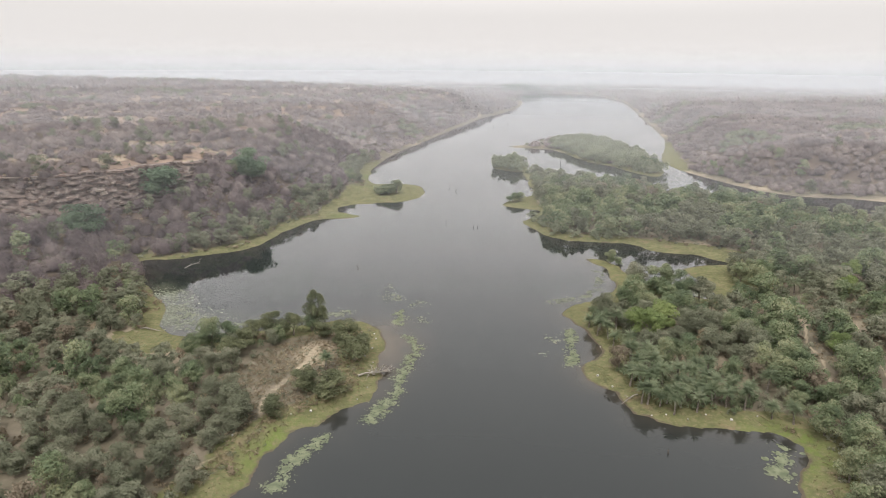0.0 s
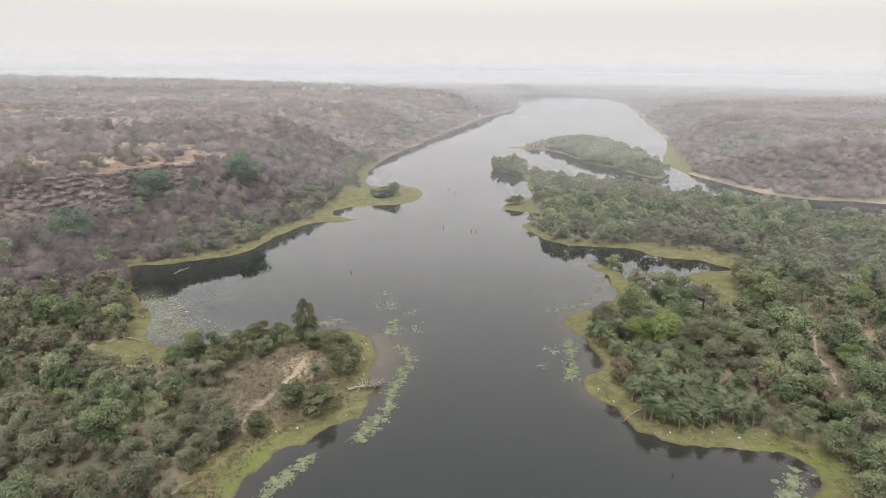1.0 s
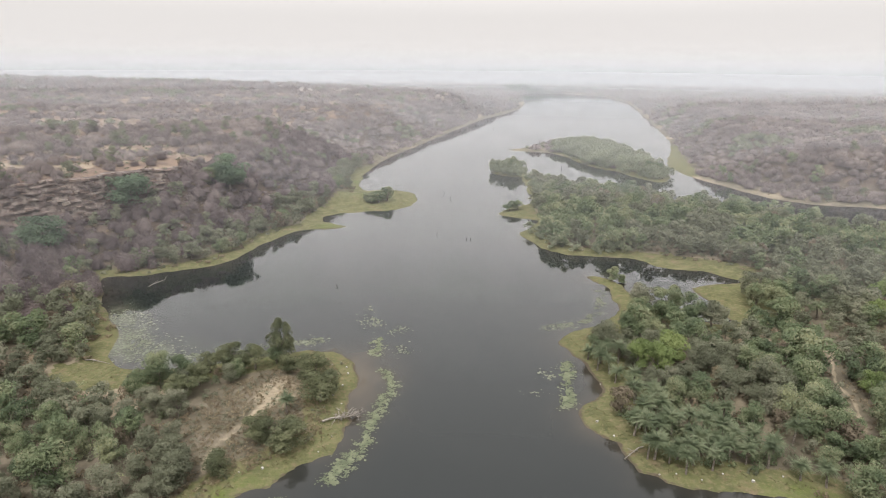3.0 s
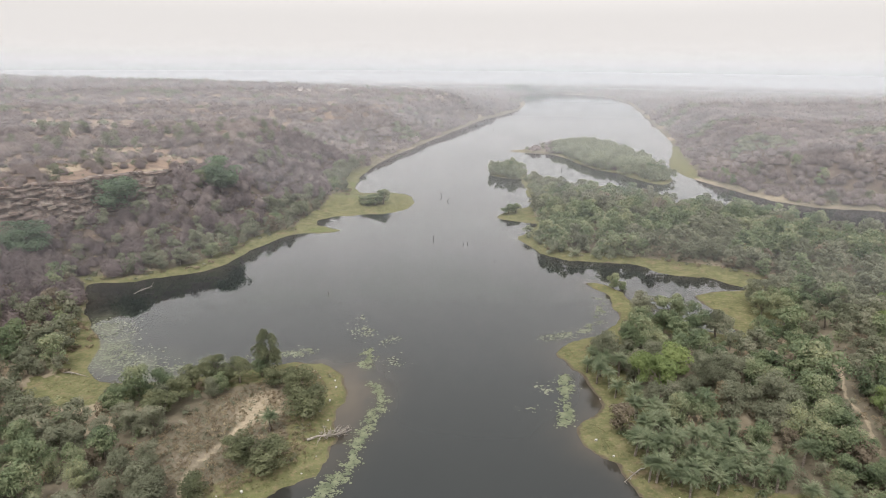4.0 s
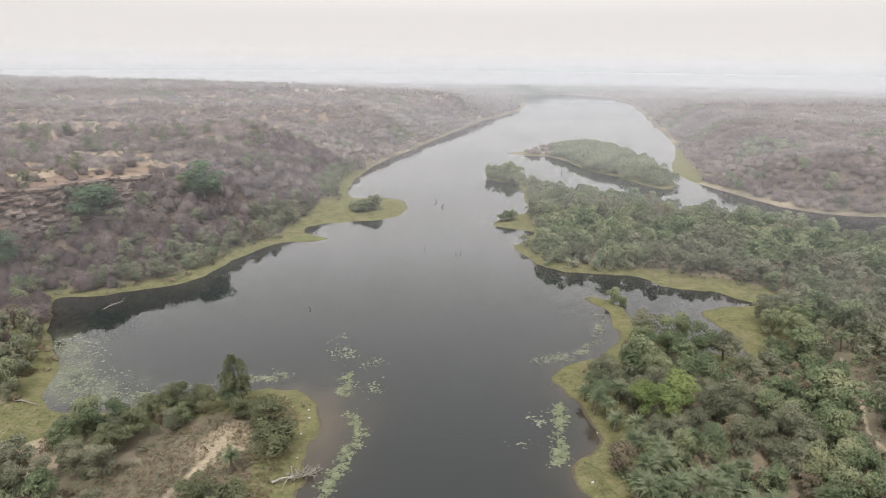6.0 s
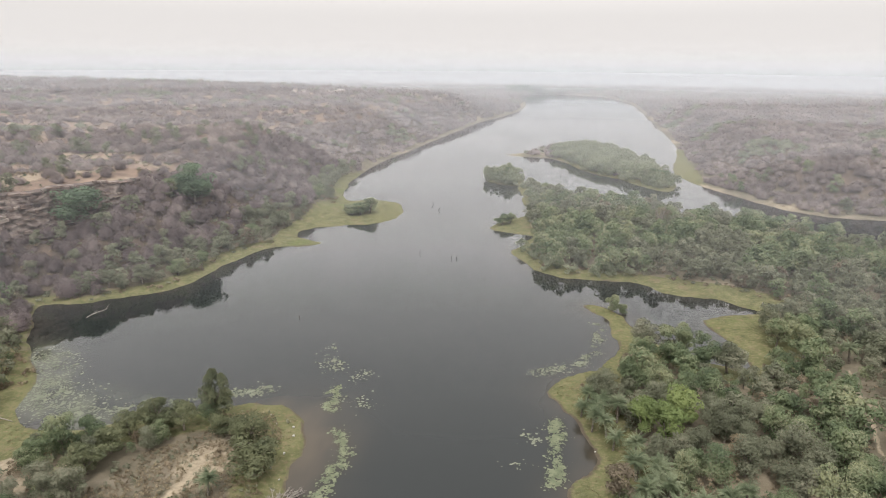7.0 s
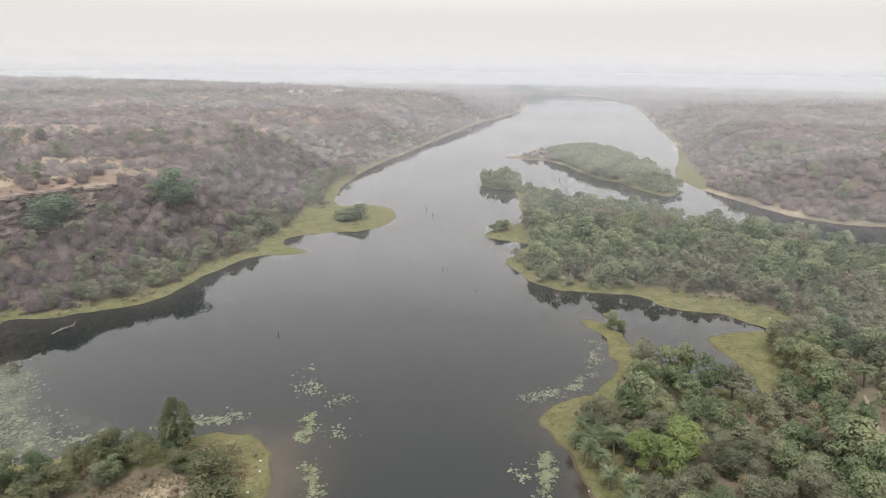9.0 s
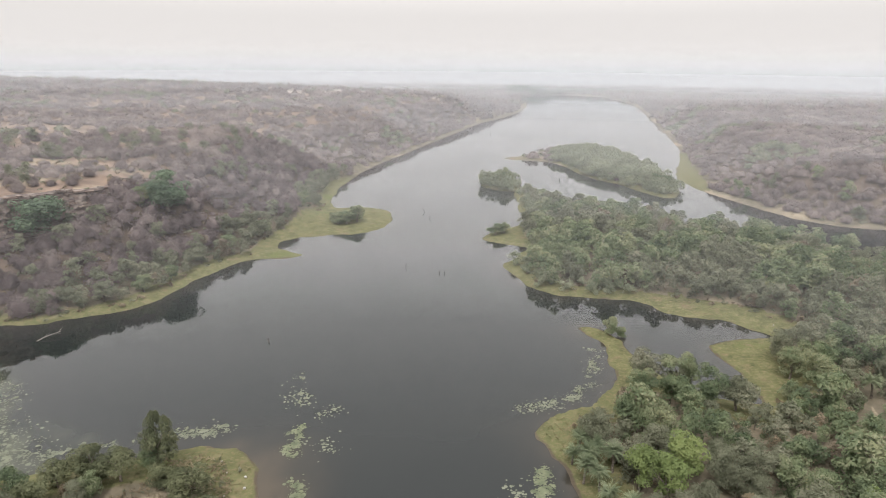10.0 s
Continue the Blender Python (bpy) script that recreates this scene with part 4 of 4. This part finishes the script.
tagged(new("palm_undergrowth", mesh_from("palm_undergrowth", v, f, GREEN)), "low green shrubs under the date palms", "undergrowth", "", "stuff")

# tufts of dry grass and herbs on the open peninsula and beside the tracks
tx, ty, tz, tgap = scatter(0.62, 0, 135)
open_land = inside(tx, ty, np.array(CLEARING, float)) & (tgap > 3.5)
beside = np.min([away(tx, ty, np.array(line, float), False) for line in TRACKS], 0)
keep = (open_land & (chance(len(tx)) < 0.8) & (beside > 0.6)) | ((beside > 0.9) & (beside < 4) & (chance(len(tx)) < 0.3))
tx, ty, tz = tx[keep], ty[keep], tz[keep]
tuft_shapes = [crown_shape(np.random.default_rng(180 + i), 1.0, -0.1, 0.9, 4, 16, 0.75, 0.22) for i in range(5)]
third = chance(len(tx))
for pick, leaf, name, label in ((third < 0.38, STRAW, "dry_grass", "dry straw-coloured grass tufts"), ((third >= 0.38) & (third < 0.8), HERBS, "dry_herbs", "low brown withered herbs"), (third >= 0.8, OLIVE, "green_herbs", "low dusty green herbs")):
    v, f = stamp(rng, tuft_shapes, np.c_[tx, ty, tz][pick], rng.uniform(0.25, 0.7, pick.sum()))
    tagged(new(name, mesh_from(name, v, f, leaf)), label, "grass", "", "stuff")

# rough grass on the low banks
hx, hy, hz, hgap = scatter(0.6, 0, 120)
keep = (hgap > 1.2) & (hgap < 7.5) & (hz < 2) & (chance(len(hx)) < 0.42) & (hx > -70)
hx, hy, hz = hx[keep], hy[keep], hz[keep]
tussocks = [crown_shape(np.random.default_rng(230 + i), 1.0, -0.1, 0.6, 4, 10, 0.75, 0.25) for i in range(5)]
v, f = stamp(rng, tussocks, np.c_[hx, hy, hz], rng.uniform(0.14, 0.36, len(hx)))
tagged(new("shore_grass", mesh_from("shore_grass", v, f, GRASS)), "short rough olive grass on the banks", "grass", "", "stuff")


# ---- single trees that stand out ----
def ground_at(x, y):
    qx, qy = np.array([x], float), np.array([y], float)
    return float(land_height(qx, qy, shore_gap(qx, qy), ripple(qx, qy, 22.0))[0])


def grounds(places):
    p = np.array(places, float)
    return land_height(p[:, 0], p[:, 1], shore_gap(p[:, 0], p[:, 1]), ripple(p[:, 0], p[:, 1], 22.0))


def lone_tree(name, label, group, leaf, seed, x, y, wide, tall, clumps=20, leaves=3400, domed=False, taper=0.0):
    r = np.random.default_rng(seed)
    crown = crown_shape(r, 1.0, 0.18, 2.4, clumps, leaves, 0.115 if leaves < 4000 else 0.10, 0.074 if leaves < 4000 else 0.066, 0.0, domed)
    crown[0][:, :2] *= (1 + 0.4 * taper - taper * crown[0][:, 2:] / 2.4)
    top = build_tree(name, label, group, leaf, crown, wide, tall, 0.05 * wide + 0.05, seed)
    top.matrix_basis = pose(x, y, ground_at(x, y) - 0.05, 0, 0, r.uniform(0, 360))
    return top


lone_tree("tall_tree", "tall slender green tree on the peninsula's tip", "peninsula trees", BUSH, 301, -25.6, 123.6, 3.1, 9.4, 20, 3000, False, 0.85)
for i, (x, y, wide, tall) in enumerate(TIP_BUSHES):
    lone_tree("round_bush", "dense dark green bush on the grassy peninsula", "peninsula bushes", BUSH, 310 + i, x, y, wide, tall)
for i, (x, y, wide, tall) in enumerate(LAGOON_TREES):
    lone_tree("lagoon_tree", "tall grey-green tree beside the narrow lagoon", "lagoon trees", GREEN if i % 3 else OLIVE, 395 + i, x, y, wide, tall)
for i, (x, y, wide, tall) in enumerate(BRIGHT_TREES):
    lone_tree("bright_tree", "bright yellow-green leafy tree among duller woods", "bright trees", LIME, 330 + i, x, y, wide, tall)
for i, (x, y, wide, tall) in enumerate(FIGS):
    lone_tree("fig_tree", "broad dark green fig tree by the cliff", "fig trees", GREEN if i == 1 else DARK, 350 + i, x, y, wide, tall, 34, 5200)
for i, (x, y, wide, tall) in enumerate(SHORE_TREES):
    lone_tree("shore_tree", "grey-green tree at the foot of the slope", "shore trees", GREEN if i % 2 else OLIVE, 360 + i, x, y, wide, tall)
for i, (x, y, wide, tall) in enumerate(SPIT_BUSHES):
    lone_tree("spit_bush", "grey-green bush on a grassy spit", "spit bushes", GREEN, 370 + i, x, y, wide, tall)
lone_tree("withered_tree", "pale brown withered tree among the palms", "", STRAW, 391, 51.8, 112.0, 1.8, 5.0)
snag = lone_tree("dead_tree", "pale dead tree with bare limbs above the woods", "", STRAW, 392, 78.6, 232.5, 2.6, 9.5, 8, 240)
part("limbs", mesh_from("limbs", *limbs(np.random.default_rng(393), 10.5, 0.3, 3.4, 11), DEADWOOD, True), snag, "pale bare limbs")

# ---- wild date palms ----

def single_frond(seed):
    """One arched frond of the outer ring, pointing along x."""
    v, f = palm_fronds(np.random.default_rng(seed), 1, 2.5, (-0.5, 0.75))
    c, s = v[-1, :2] / math.hypot(*v[-1, :2])
    return mesh_from("frond", np.c_[v[:, 0] * c + v[:, 1] * s, v[:, 1] * c - v[:, 0] * s, v[:, 2]], f, FROND)


FROND_MESHES = [single_frond(440 + i) for i in range(4)]


def build_palm(seed):
    r = np.random.default_rng(seed)
    top = thing("date_palm", "wild date palm with arching grey-green fronds", "palm", "wild date palms")
    high = 3.0 + 0.6 * (seed % 3)
    bend = r.normal(0, 0.25, 2)
    part("trunk", mesh_from("trunk", *tube([(0, 0, -0.4), (bend[0] * 0.4, bend[1] * 0.4, high * 0.5), (bend[0], bend[1], high)], [0.24, 0.19, 0.22], 8), BARK, True), top, "rough brown palm trunk")
    v, f = palm_fronds(r, 44, 2.3)
    part("crown", mesh_from("crown", v + np.array([bend[0], bend[1], high]), f, FROND), top, "rosette of feathery fronds")
    for k in range(18):
        leaf = part("frond", FROND_MESHES[k % 4], top)
        leaf.matrix_basis = pose(bend[0], bend[1], high - 0.05, 0, 0, k * 20 + r.uniform(-9, 9)) @ Matrix.Scale(r.uniform(0.9, 1.08), 4)
    return top


palm_masters = [build_palm(400 + i) for i in range(4)]
palm_spots = np.array(PALMS + [(-20.3, 104.8)], float)
plant(palm_masters, np.c_[palm_spots, grounds(palm_spots)], 0.16, 5)


# ---- rocks ----
def slab(r, long, deep, thick):
    """An uneven bed of stone with a broken outline."""
    n = 8
    turn = [(k + 0.5) * math.tau / n + r.normal(0, 0.08) for k in range(n)]
    ring = [(math.copysign(abs(math.cos(q)) ** 0.45, math.cos(q)) * long / 2 * r.uniform(0.8, 1.12), math.copysign(abs(math.sin(q)) ** 0.45, math.sin(q)) * deep / 2 * r.uniform(0.85, 1.12)) for q in turn]
    v = [(x * s, y * s, thick * h + r.normal(0, 0.04)) for s, h in ((0.96, 0.0), (1.0, 0.12), (0.99, 0.9), (0.96, 1.0)) for x, y in ring]
    bm = bmesh.new()
    vs = [bm.verts.new(p) for p in v]
    for j in range(3):
        for k in range(n):
            bm.faces.new((vs[j * n + k], vs[j * n + (k + 1) % n], vs[(j + 1) * n + (k + 1) % n], vs[(j + 1) * n + k]))
    bm.faces.new(vs[3 * n :])
    bm.faces.new(vs[:n][::-1])
    me = bpy.data.meshes.new("slab")
    bm.to_mesh(me)
    bm.free()
    me.materials.append(ROCK)
    return me


rock_rng = np.random.default_rng(55)
slabs = [slab(rock_rng, rock_rng.uniform(0.7, 3.6), rock_rng.uniform(0.9, 2.4), rock_rng.uniform(0.25, 0.8)) for _ in range(12)]
cliff = thing("cliff", "broken cliff of layered reddish sandstone", "cliff", "", "structure")
rim = RIMS[0]
rim_steps = np.concatenate([np.linspace(rim[i], rim[i + 1], 30, endpoint=False) for i in range(len(rim) - 1)])
face = rim_steps[(rim_steps[:, 1] > 176) & (rim_steps[:, 1] < 226) & (rim_steps[:, 0] > -140)]
walked, spots = 0.0, []
for p, q in zip(face[:-1], face[1:]):
    walked += np.hypot(*(q - p))
    if walked > 0.4:
        walked = 0.0
        spots.append((q, (q - p) / np.hypot(*(q - p))))
outs = [np.array([along[1], -along[0]]) for q, along in spots]
tops = grounds([q - out * 3.0 for (q, along), out in zip(spots, outs)])
lows = grounds([q + out * 5.0 for (q, along), out in zip(spots, outs)])


def face_out(q, depth, deep):
    """How far the rock stands out from the rim: a battered wall of uneven beds."""
    bed = math.floor(depth / 0.8 + 0.8 * noise.noise((q[0] / 9, q[1] / 9, 4.0)))
    joint = math.floor((q[0] + q[1]) / 2.1 + 9.0 * noise.cell((bed * 1.7, 3.3, 0.5)))
    block = noise.cell((joint * 1.31, bed * 2.7, 6.5))
    step = 0.8 * noise.noise((q[0] / 4.5, q[1] / 4.5, bed * 3.7)) + 0.75 * block - 0.9 * max(0.0, noise.noise((q[0] / 2.4, q[1] / 2.4, 9.0)))
    buttress = noise.noise((q[0] / 6.5, q[1] / 6.5, 2.2))
    return 0.9 + 3.4 * depth / deep + 1.3 * buttress + 0.85 * step


rows_down = 52
verts = []
for (q, along), out, top_z, low_z in zip(spots, outs, tops, lows):
    deep = max(2.0, top_z - low_z + 1.2)
    for k in range(rows_down + 1):
        depth = deep * k / rows_down
        p = q - out * 1.5 if k == 0 else q + out * face_out(q, depth, deep)
        verts.append((p[0], p[1], top_z + 0.15 - depth + 0.12 * noise.noise((p[0], p[1], depth))))
quads = [(i * (rows_down + 1) + k, i * (rows_down + 1) + k + 1, (i + 1) * (rows_down + 1) + k + 1, (i + 1) * (rows_down + 1) + k) for i in range(len(spots) - 1) for k in range(rows_down)]
part("rock_face", mesh_from("rock_face", verts, quads, ROCK), cliff)
for k, ((q, along), out, top_z, low_z) in enumerate(zip(spots, outs, tops, lows)):
    deep, turn = max(2.0, top_z - low_z + 1.2), math.degrees(math.atan2(along[1], along[0]))
    for depth in [0.35] * (k % 5 == 0) + list(rock_rng.uniform(0.8, deep, 2)):
        cap = depth == 0.35
        at = q + out * (face_out(q, depth, deep) - (0.1 if cap else 0.45))
        ob = part("rock_ledge", slabs[rock_rng.integers(12)], cliff)
        ob.matrix_basis = pose(at[0], at[1], top_z - depth, rock_rng.normal(0, 4), rock_rng.normal(0, 4), turn + rock_rng.normal(0, 14)) @ Matrix.Diagonal((rock_rng.uniform(1.0, 2.0) if cap else rock_rng.uniform(0.5, 1.3), 1.0 if cap else 0.7, rock_rng.uniform(0.6, 1.4), 1))
loose = np.c_[rock_rng.uniform(-128, -62, 60), rock_rng.uniform(165, 275, 60)]
for (x, y), zz in zip(loose, grounds(loose)):
    if not 4.0 < zz < 19.0:
        continue
    ob = tagged(new("boulder", slabs[rock_rng.integers(12)]), "weathered sandstone block lying on the slope", "rock", "boulders on the slope")
    ob.matrix_basis = pose(x, y, zz - 0.3, rock_rng.normal(0, 9), rock_rng.normal(0, 9), rock_rng.uniform(0, 360)) @ Matrix.Scale(rock_rng.uniform(0.35, 0.8), 4)


# ---- floating weed ----
def weed_mat(name, label, line, wide, count, size, material, seed):
    """Small floating leaves, in drifts along a line."""
    r = np.random.default_rng(seed)
    curve = smooth_line(line, 12)
    drift_at = curve[r.integers(0, len(curve), max(6, count // 26))] + r.normal(0, wide, (max(6, count // 26), 2))
    c = drift_at[r.integers(0, len(drift_at), count)] + r.normal(0, wide * 0.42, (count, 2)) * r.choice([1.0, 1.0, 1.0, 2.6], (count, 1))
    c = c[shore_gap(c[:, 0], c[:, 1]) < -0.1]
    ang = np.arange(6) * math.tau / 6
    rad = size * r.lognormal(-0.1, 0.5, (len(c), 1)) * r.uniform(0.75, 1.25, (len(c), 6))
    v = np.stack([c[:, :1] + rad * np.cos(ang), c[:, 1:] + rad * np.sin(ang), 0.012 + 0.02 * r.uniform(0, 1, (len(c), 1)) * np.ones((1, 6))], -1)
    me = mesh_from(name, v.reshape(-1, 3), np.arange(6 * len(c)).reshape(-1, 6), material)
    return tagged(new(name, me), label, "water weed", "", "stuff")


GREEN_WEED = "pale green floating weed drifting on the lake"
weed_mat("floating_weed", GREEN_WEED, [(-5.8, 121), (-4.2, 116), (-5.2, 110), (-6.3, 104), (-7, 98), (-9.2, 93), (-11, 89)], 0.6, 4200, 0.09, WEED, 1)
weed_mat("floating_weed", GREEN_WEED, [(-8.4, 127), (-8.6, 131), (-8.4, 135)], 0.6, 800, 0.095, WEED, 2)
weed_mat("floating_weed", GREEN_WEED, [(-12, 146), (-8, 141), (-5, 134), (-4, 127)], 1.8, 300, 0.14, PALEWEED, 3)
weed_mat("floating_weed", GREEN_WEED, [(-16.5, 85.5), (-18.6, 82), (-20.3, 79), (-21.4, 76), (-22, 72)], 0.55, 2400, 0.09, WEED, 4)
weed_mat("floating_weed", GREEN_WEED, [(28.4, 125), (27.6, 119), (26.6, 112), (25.3, 109)], 0.55, 2300, 0.095, WEED, 5)
weed_mat("floating_weed", GREEN_WEED, [(26, 124), (23, 119), (22, 114)], 1.2, 70, 0.16, PALEWEED, 6)
weed_mat("floating_weed", GREEN_WEED, [(28, 141.5), (31, 142), (35, 144), (39, 147.5), (42, 155), (43.5, 164)], 0.8, 1300, 0.1, PALEWEED, 7)
weed_mat("floating_weed", GREEN_WEED, [(-68, 147), (-64, 140), (-59, 132), (-54, 128.5), (-47, 127)], 2.4, 3400, 0.11, PALEWEED, 8)
weed_mat("floating_weed", GREEN_WEED, [(-50, 127), (-45, 126.5), (-40, 128.5), (-33, 130.5), (-26, 132.5), (-21, 134)], 0.7, 1400, 0.1, PALEWEED, 9)
weed_mat("floating_weed", GREEN_WEED, [(49.5, 79), (48.5, 76), (53, 82.5)], 0.9, 500, 0.16, WEED, 10)
weed_mat("floating_weed", GREEN_WEED, [(67, 150), (66.5, 146.5), (65, 150)], 1.2, 400, 0.2, PALEWEED, 11)


# ---- dead wood ----
def dead_stick(label, x, y, high, lean, fork, seed, thick=1.0):
    r = np.random.default_rng(seed)
    q = r.uniform(0, math.tau)
    c, s = math.cos(q) * lean, math.sin(q) * lean
    bits = [tube([(-c, -s, -3.3), (0, 0, 0), (c * 0.5, s * 0.5, high * 0.6), (c, s, high)], [0.16 * thick, 0.13 * thick, 0.10 * thick, 0.05 * thick], 6)]
    for k in range(fork):
        a = r.uniform(0, math.tau)
        bits.append(tube([(c * 0.4, s * 0.4, high * 0.5), (c * 0.4 + math.cos(a) * 0.4, s * 0.4 + math.sin(a) * 0.4, high * 0.75), (c * 0.4 + math.cos(a) * 0.9, s * 0.4 + math.sin(a) * 0.9, high * r.uniform(0.7, 1.1))], [0.07, 0.05, 0.025], 5))
    ob = tagged(new("dead_stump", mesh_from("dead_stump", *joined(bits), WETWOOD, True)), label, "stump", "stumps in the lake")
    ob.location = (x, y, 0)


for i, (x, y, high, lean, fork) in enumerate([(5.4, 281, 1.6, 0.9, 3), (7.5, 271, 1.4, 1.0, 1), (2.8, 215, 1.3, 0.2, 0), (12.3, 210, 0.9, 0.2, 0), (13.6, 210.1, 0.8, 0.1, 0), (20.7, 193, 0.4, 0.2, 0), (-21.9, 165.4, 0.7, 0.6, 2), (34.3, 80.5, 0.7, 0.15, 0)]):
    dead_stick("dark dead stump standing in the lake", x, y, high, lean, fork, 500 + i)
far_rng = np.random.default_rng(77)
for i, (x, y) in enumerate([(46, 538), (95, 686), (109, 675), (124, 708), (132, 585), (160, 827), (183, 877), (205, 935), (187, 748), (115, 830), (200, 750), (140, 926), (200, 715), (67.5, 348), (150, 800), (165, 760), (178, 800), (130, 760), (150, 700), (170, 840), (192, 850), (100, 620), (60, 560)] + [(x, y) for x, y in zip(far_rng.uniform(105, 225, 26), far_rng.uniform(640, 1000, 26)) if 0.27 * (y - 640) + 90 > x > 0.05 * y + 55 or 0.1 * y + 60 < x < 0.16 * y + 80]):
    dead_stick("thin dead trunk standing in the far lake", x, y, far_rng.uniform(1.2, 2.6) if y > 400 else 1.5, 0.4, int(far_rng.integers(0, 2)), 540 + i, 1.4)


def fallen_tree(label, start, end, branches, reach, seed, thick=0.17, twigs=3):
    r = np.random.default_rng(seed)
    top = thing("fallen_tree", label, "driftwood")
    a, b = Vector(start), Vector(end)
    mid = (a + b) / 2 + Vector((0, 0, 0.25))
    part("trunk", mesh_from("trunk", *tube([a, (a + mid) / 2 + Vector((0.1, 0.15, 0.12)), mid, b], [thick, thick * 0.85, thick * 0.65, thick * 0.3], 7), DEADWOOD, True), top)
    for k in range(branches):
        s = r.uniform(0.25, 1.0)
        root = a.lerp(b, s) + Vector((0, 0, 0.2 * (1 - abs(2 * s - 1))))
        q = math.atan2(b.y - a.y, b.x - a.x) + r.normal(0, 0.9)
        go = Vector((math.cos(q), math.sin(q), r.uniform(-0.05, 0.55))) * reach * r.uniform(0.4, 1.0)
        knee, tip = root + go * 0.5 + Vector((0, 0, r.normal(0, 0.12))), root + go
        bits = [tube([root, knee, tip], [thick * 0.4, thick * 0.25, thick * 0.08], 5)]
        for _ in range(twigs):
            fork = knee.lerp(tip, r.uniform(-0.4, 0.9))
            turn = q + r.normal(0, 0.8)
            bits.append(tube([fork, fork + Vector((math.cos(turn), math.sin(turn), r.uniform(-0.35, 0.4))) * reach * r.uniform(0.15, 0.4)], [thick * 0.15, thick * 0.05], 4))
        part("branch", mesh_from("branch", *joined(bits), DEADWOOD, True), top)
    return top


fallen_tree("weathered fallen tree lying from the bank into the lake", (-14.2, 102.8, 0.75), (-9.4, 105.2, 0.35), 26, 2.2, 601, 0.2, 9)
fallen_tree("weathered crooked branch on the grassy bank", (34.6, 96.8, 0.6), (31.2, 94.4, 0.12), 9, 1.3, 602, 0.12)
fallen_tree("pale dead branch sticking out of the water", (-69.6, 165.0, -0.1), (-66.2, 168.0, 0.9), 6, 1.7, 603, 0.12)
fallen_tree("pale log lying at the edge of the bay", (-62.8, 123.6, 0.55), (-57.8, 122.6, 0.35), 3, 0.9, 604, 0.15)

# ---- pale stones along the banks ----
stone_rng = np.random.default_rng(91)
STONE = plain("pale_stone", (0.28, 0.265, 0.24), (0.42, 0.40, 0.37), 3.0)
pebble = slab(stone_rng, 0.38, 0.3, 0.2)
pebble.materials.clear()
pebble.materials.append(STONE)
for x, y in [(-11.1, 93.2), (-15.9, 122.4), (-13.2, 122.0), (43.9, 90.6), (37.5, 90.8), (-13.5, 95.6), (-12.2, 99.5), (29.5, 104), (31.2, 100.2), (-20.5, 91.2), (-23.5, 90.2), (-31, 84), (52, 90), (33, 116.5), (86, 176), (-14.6, 117.5), (-12.9, 115.0), (-14.0, 111.5), (-12.2, 109.2), (-17.5, 125.0), (-12.6, 119.6), (-12.0, 105.0), (35.2, 90.9), (40.6, 89.6), (47.5, 89.2)]:
    ob = tagged(new("shore_stone", pebble), "small pale stone on the grassy bank", "stone", "pale shore stones")
    ob.matrix_basis = pose(x, y, ground_at(x, y) - 0.05, 0, 0, stone_rng.uniform(0, 360)) @ Matrix.Scale(stone_rng.uniform(0.6, 1.2), 4)
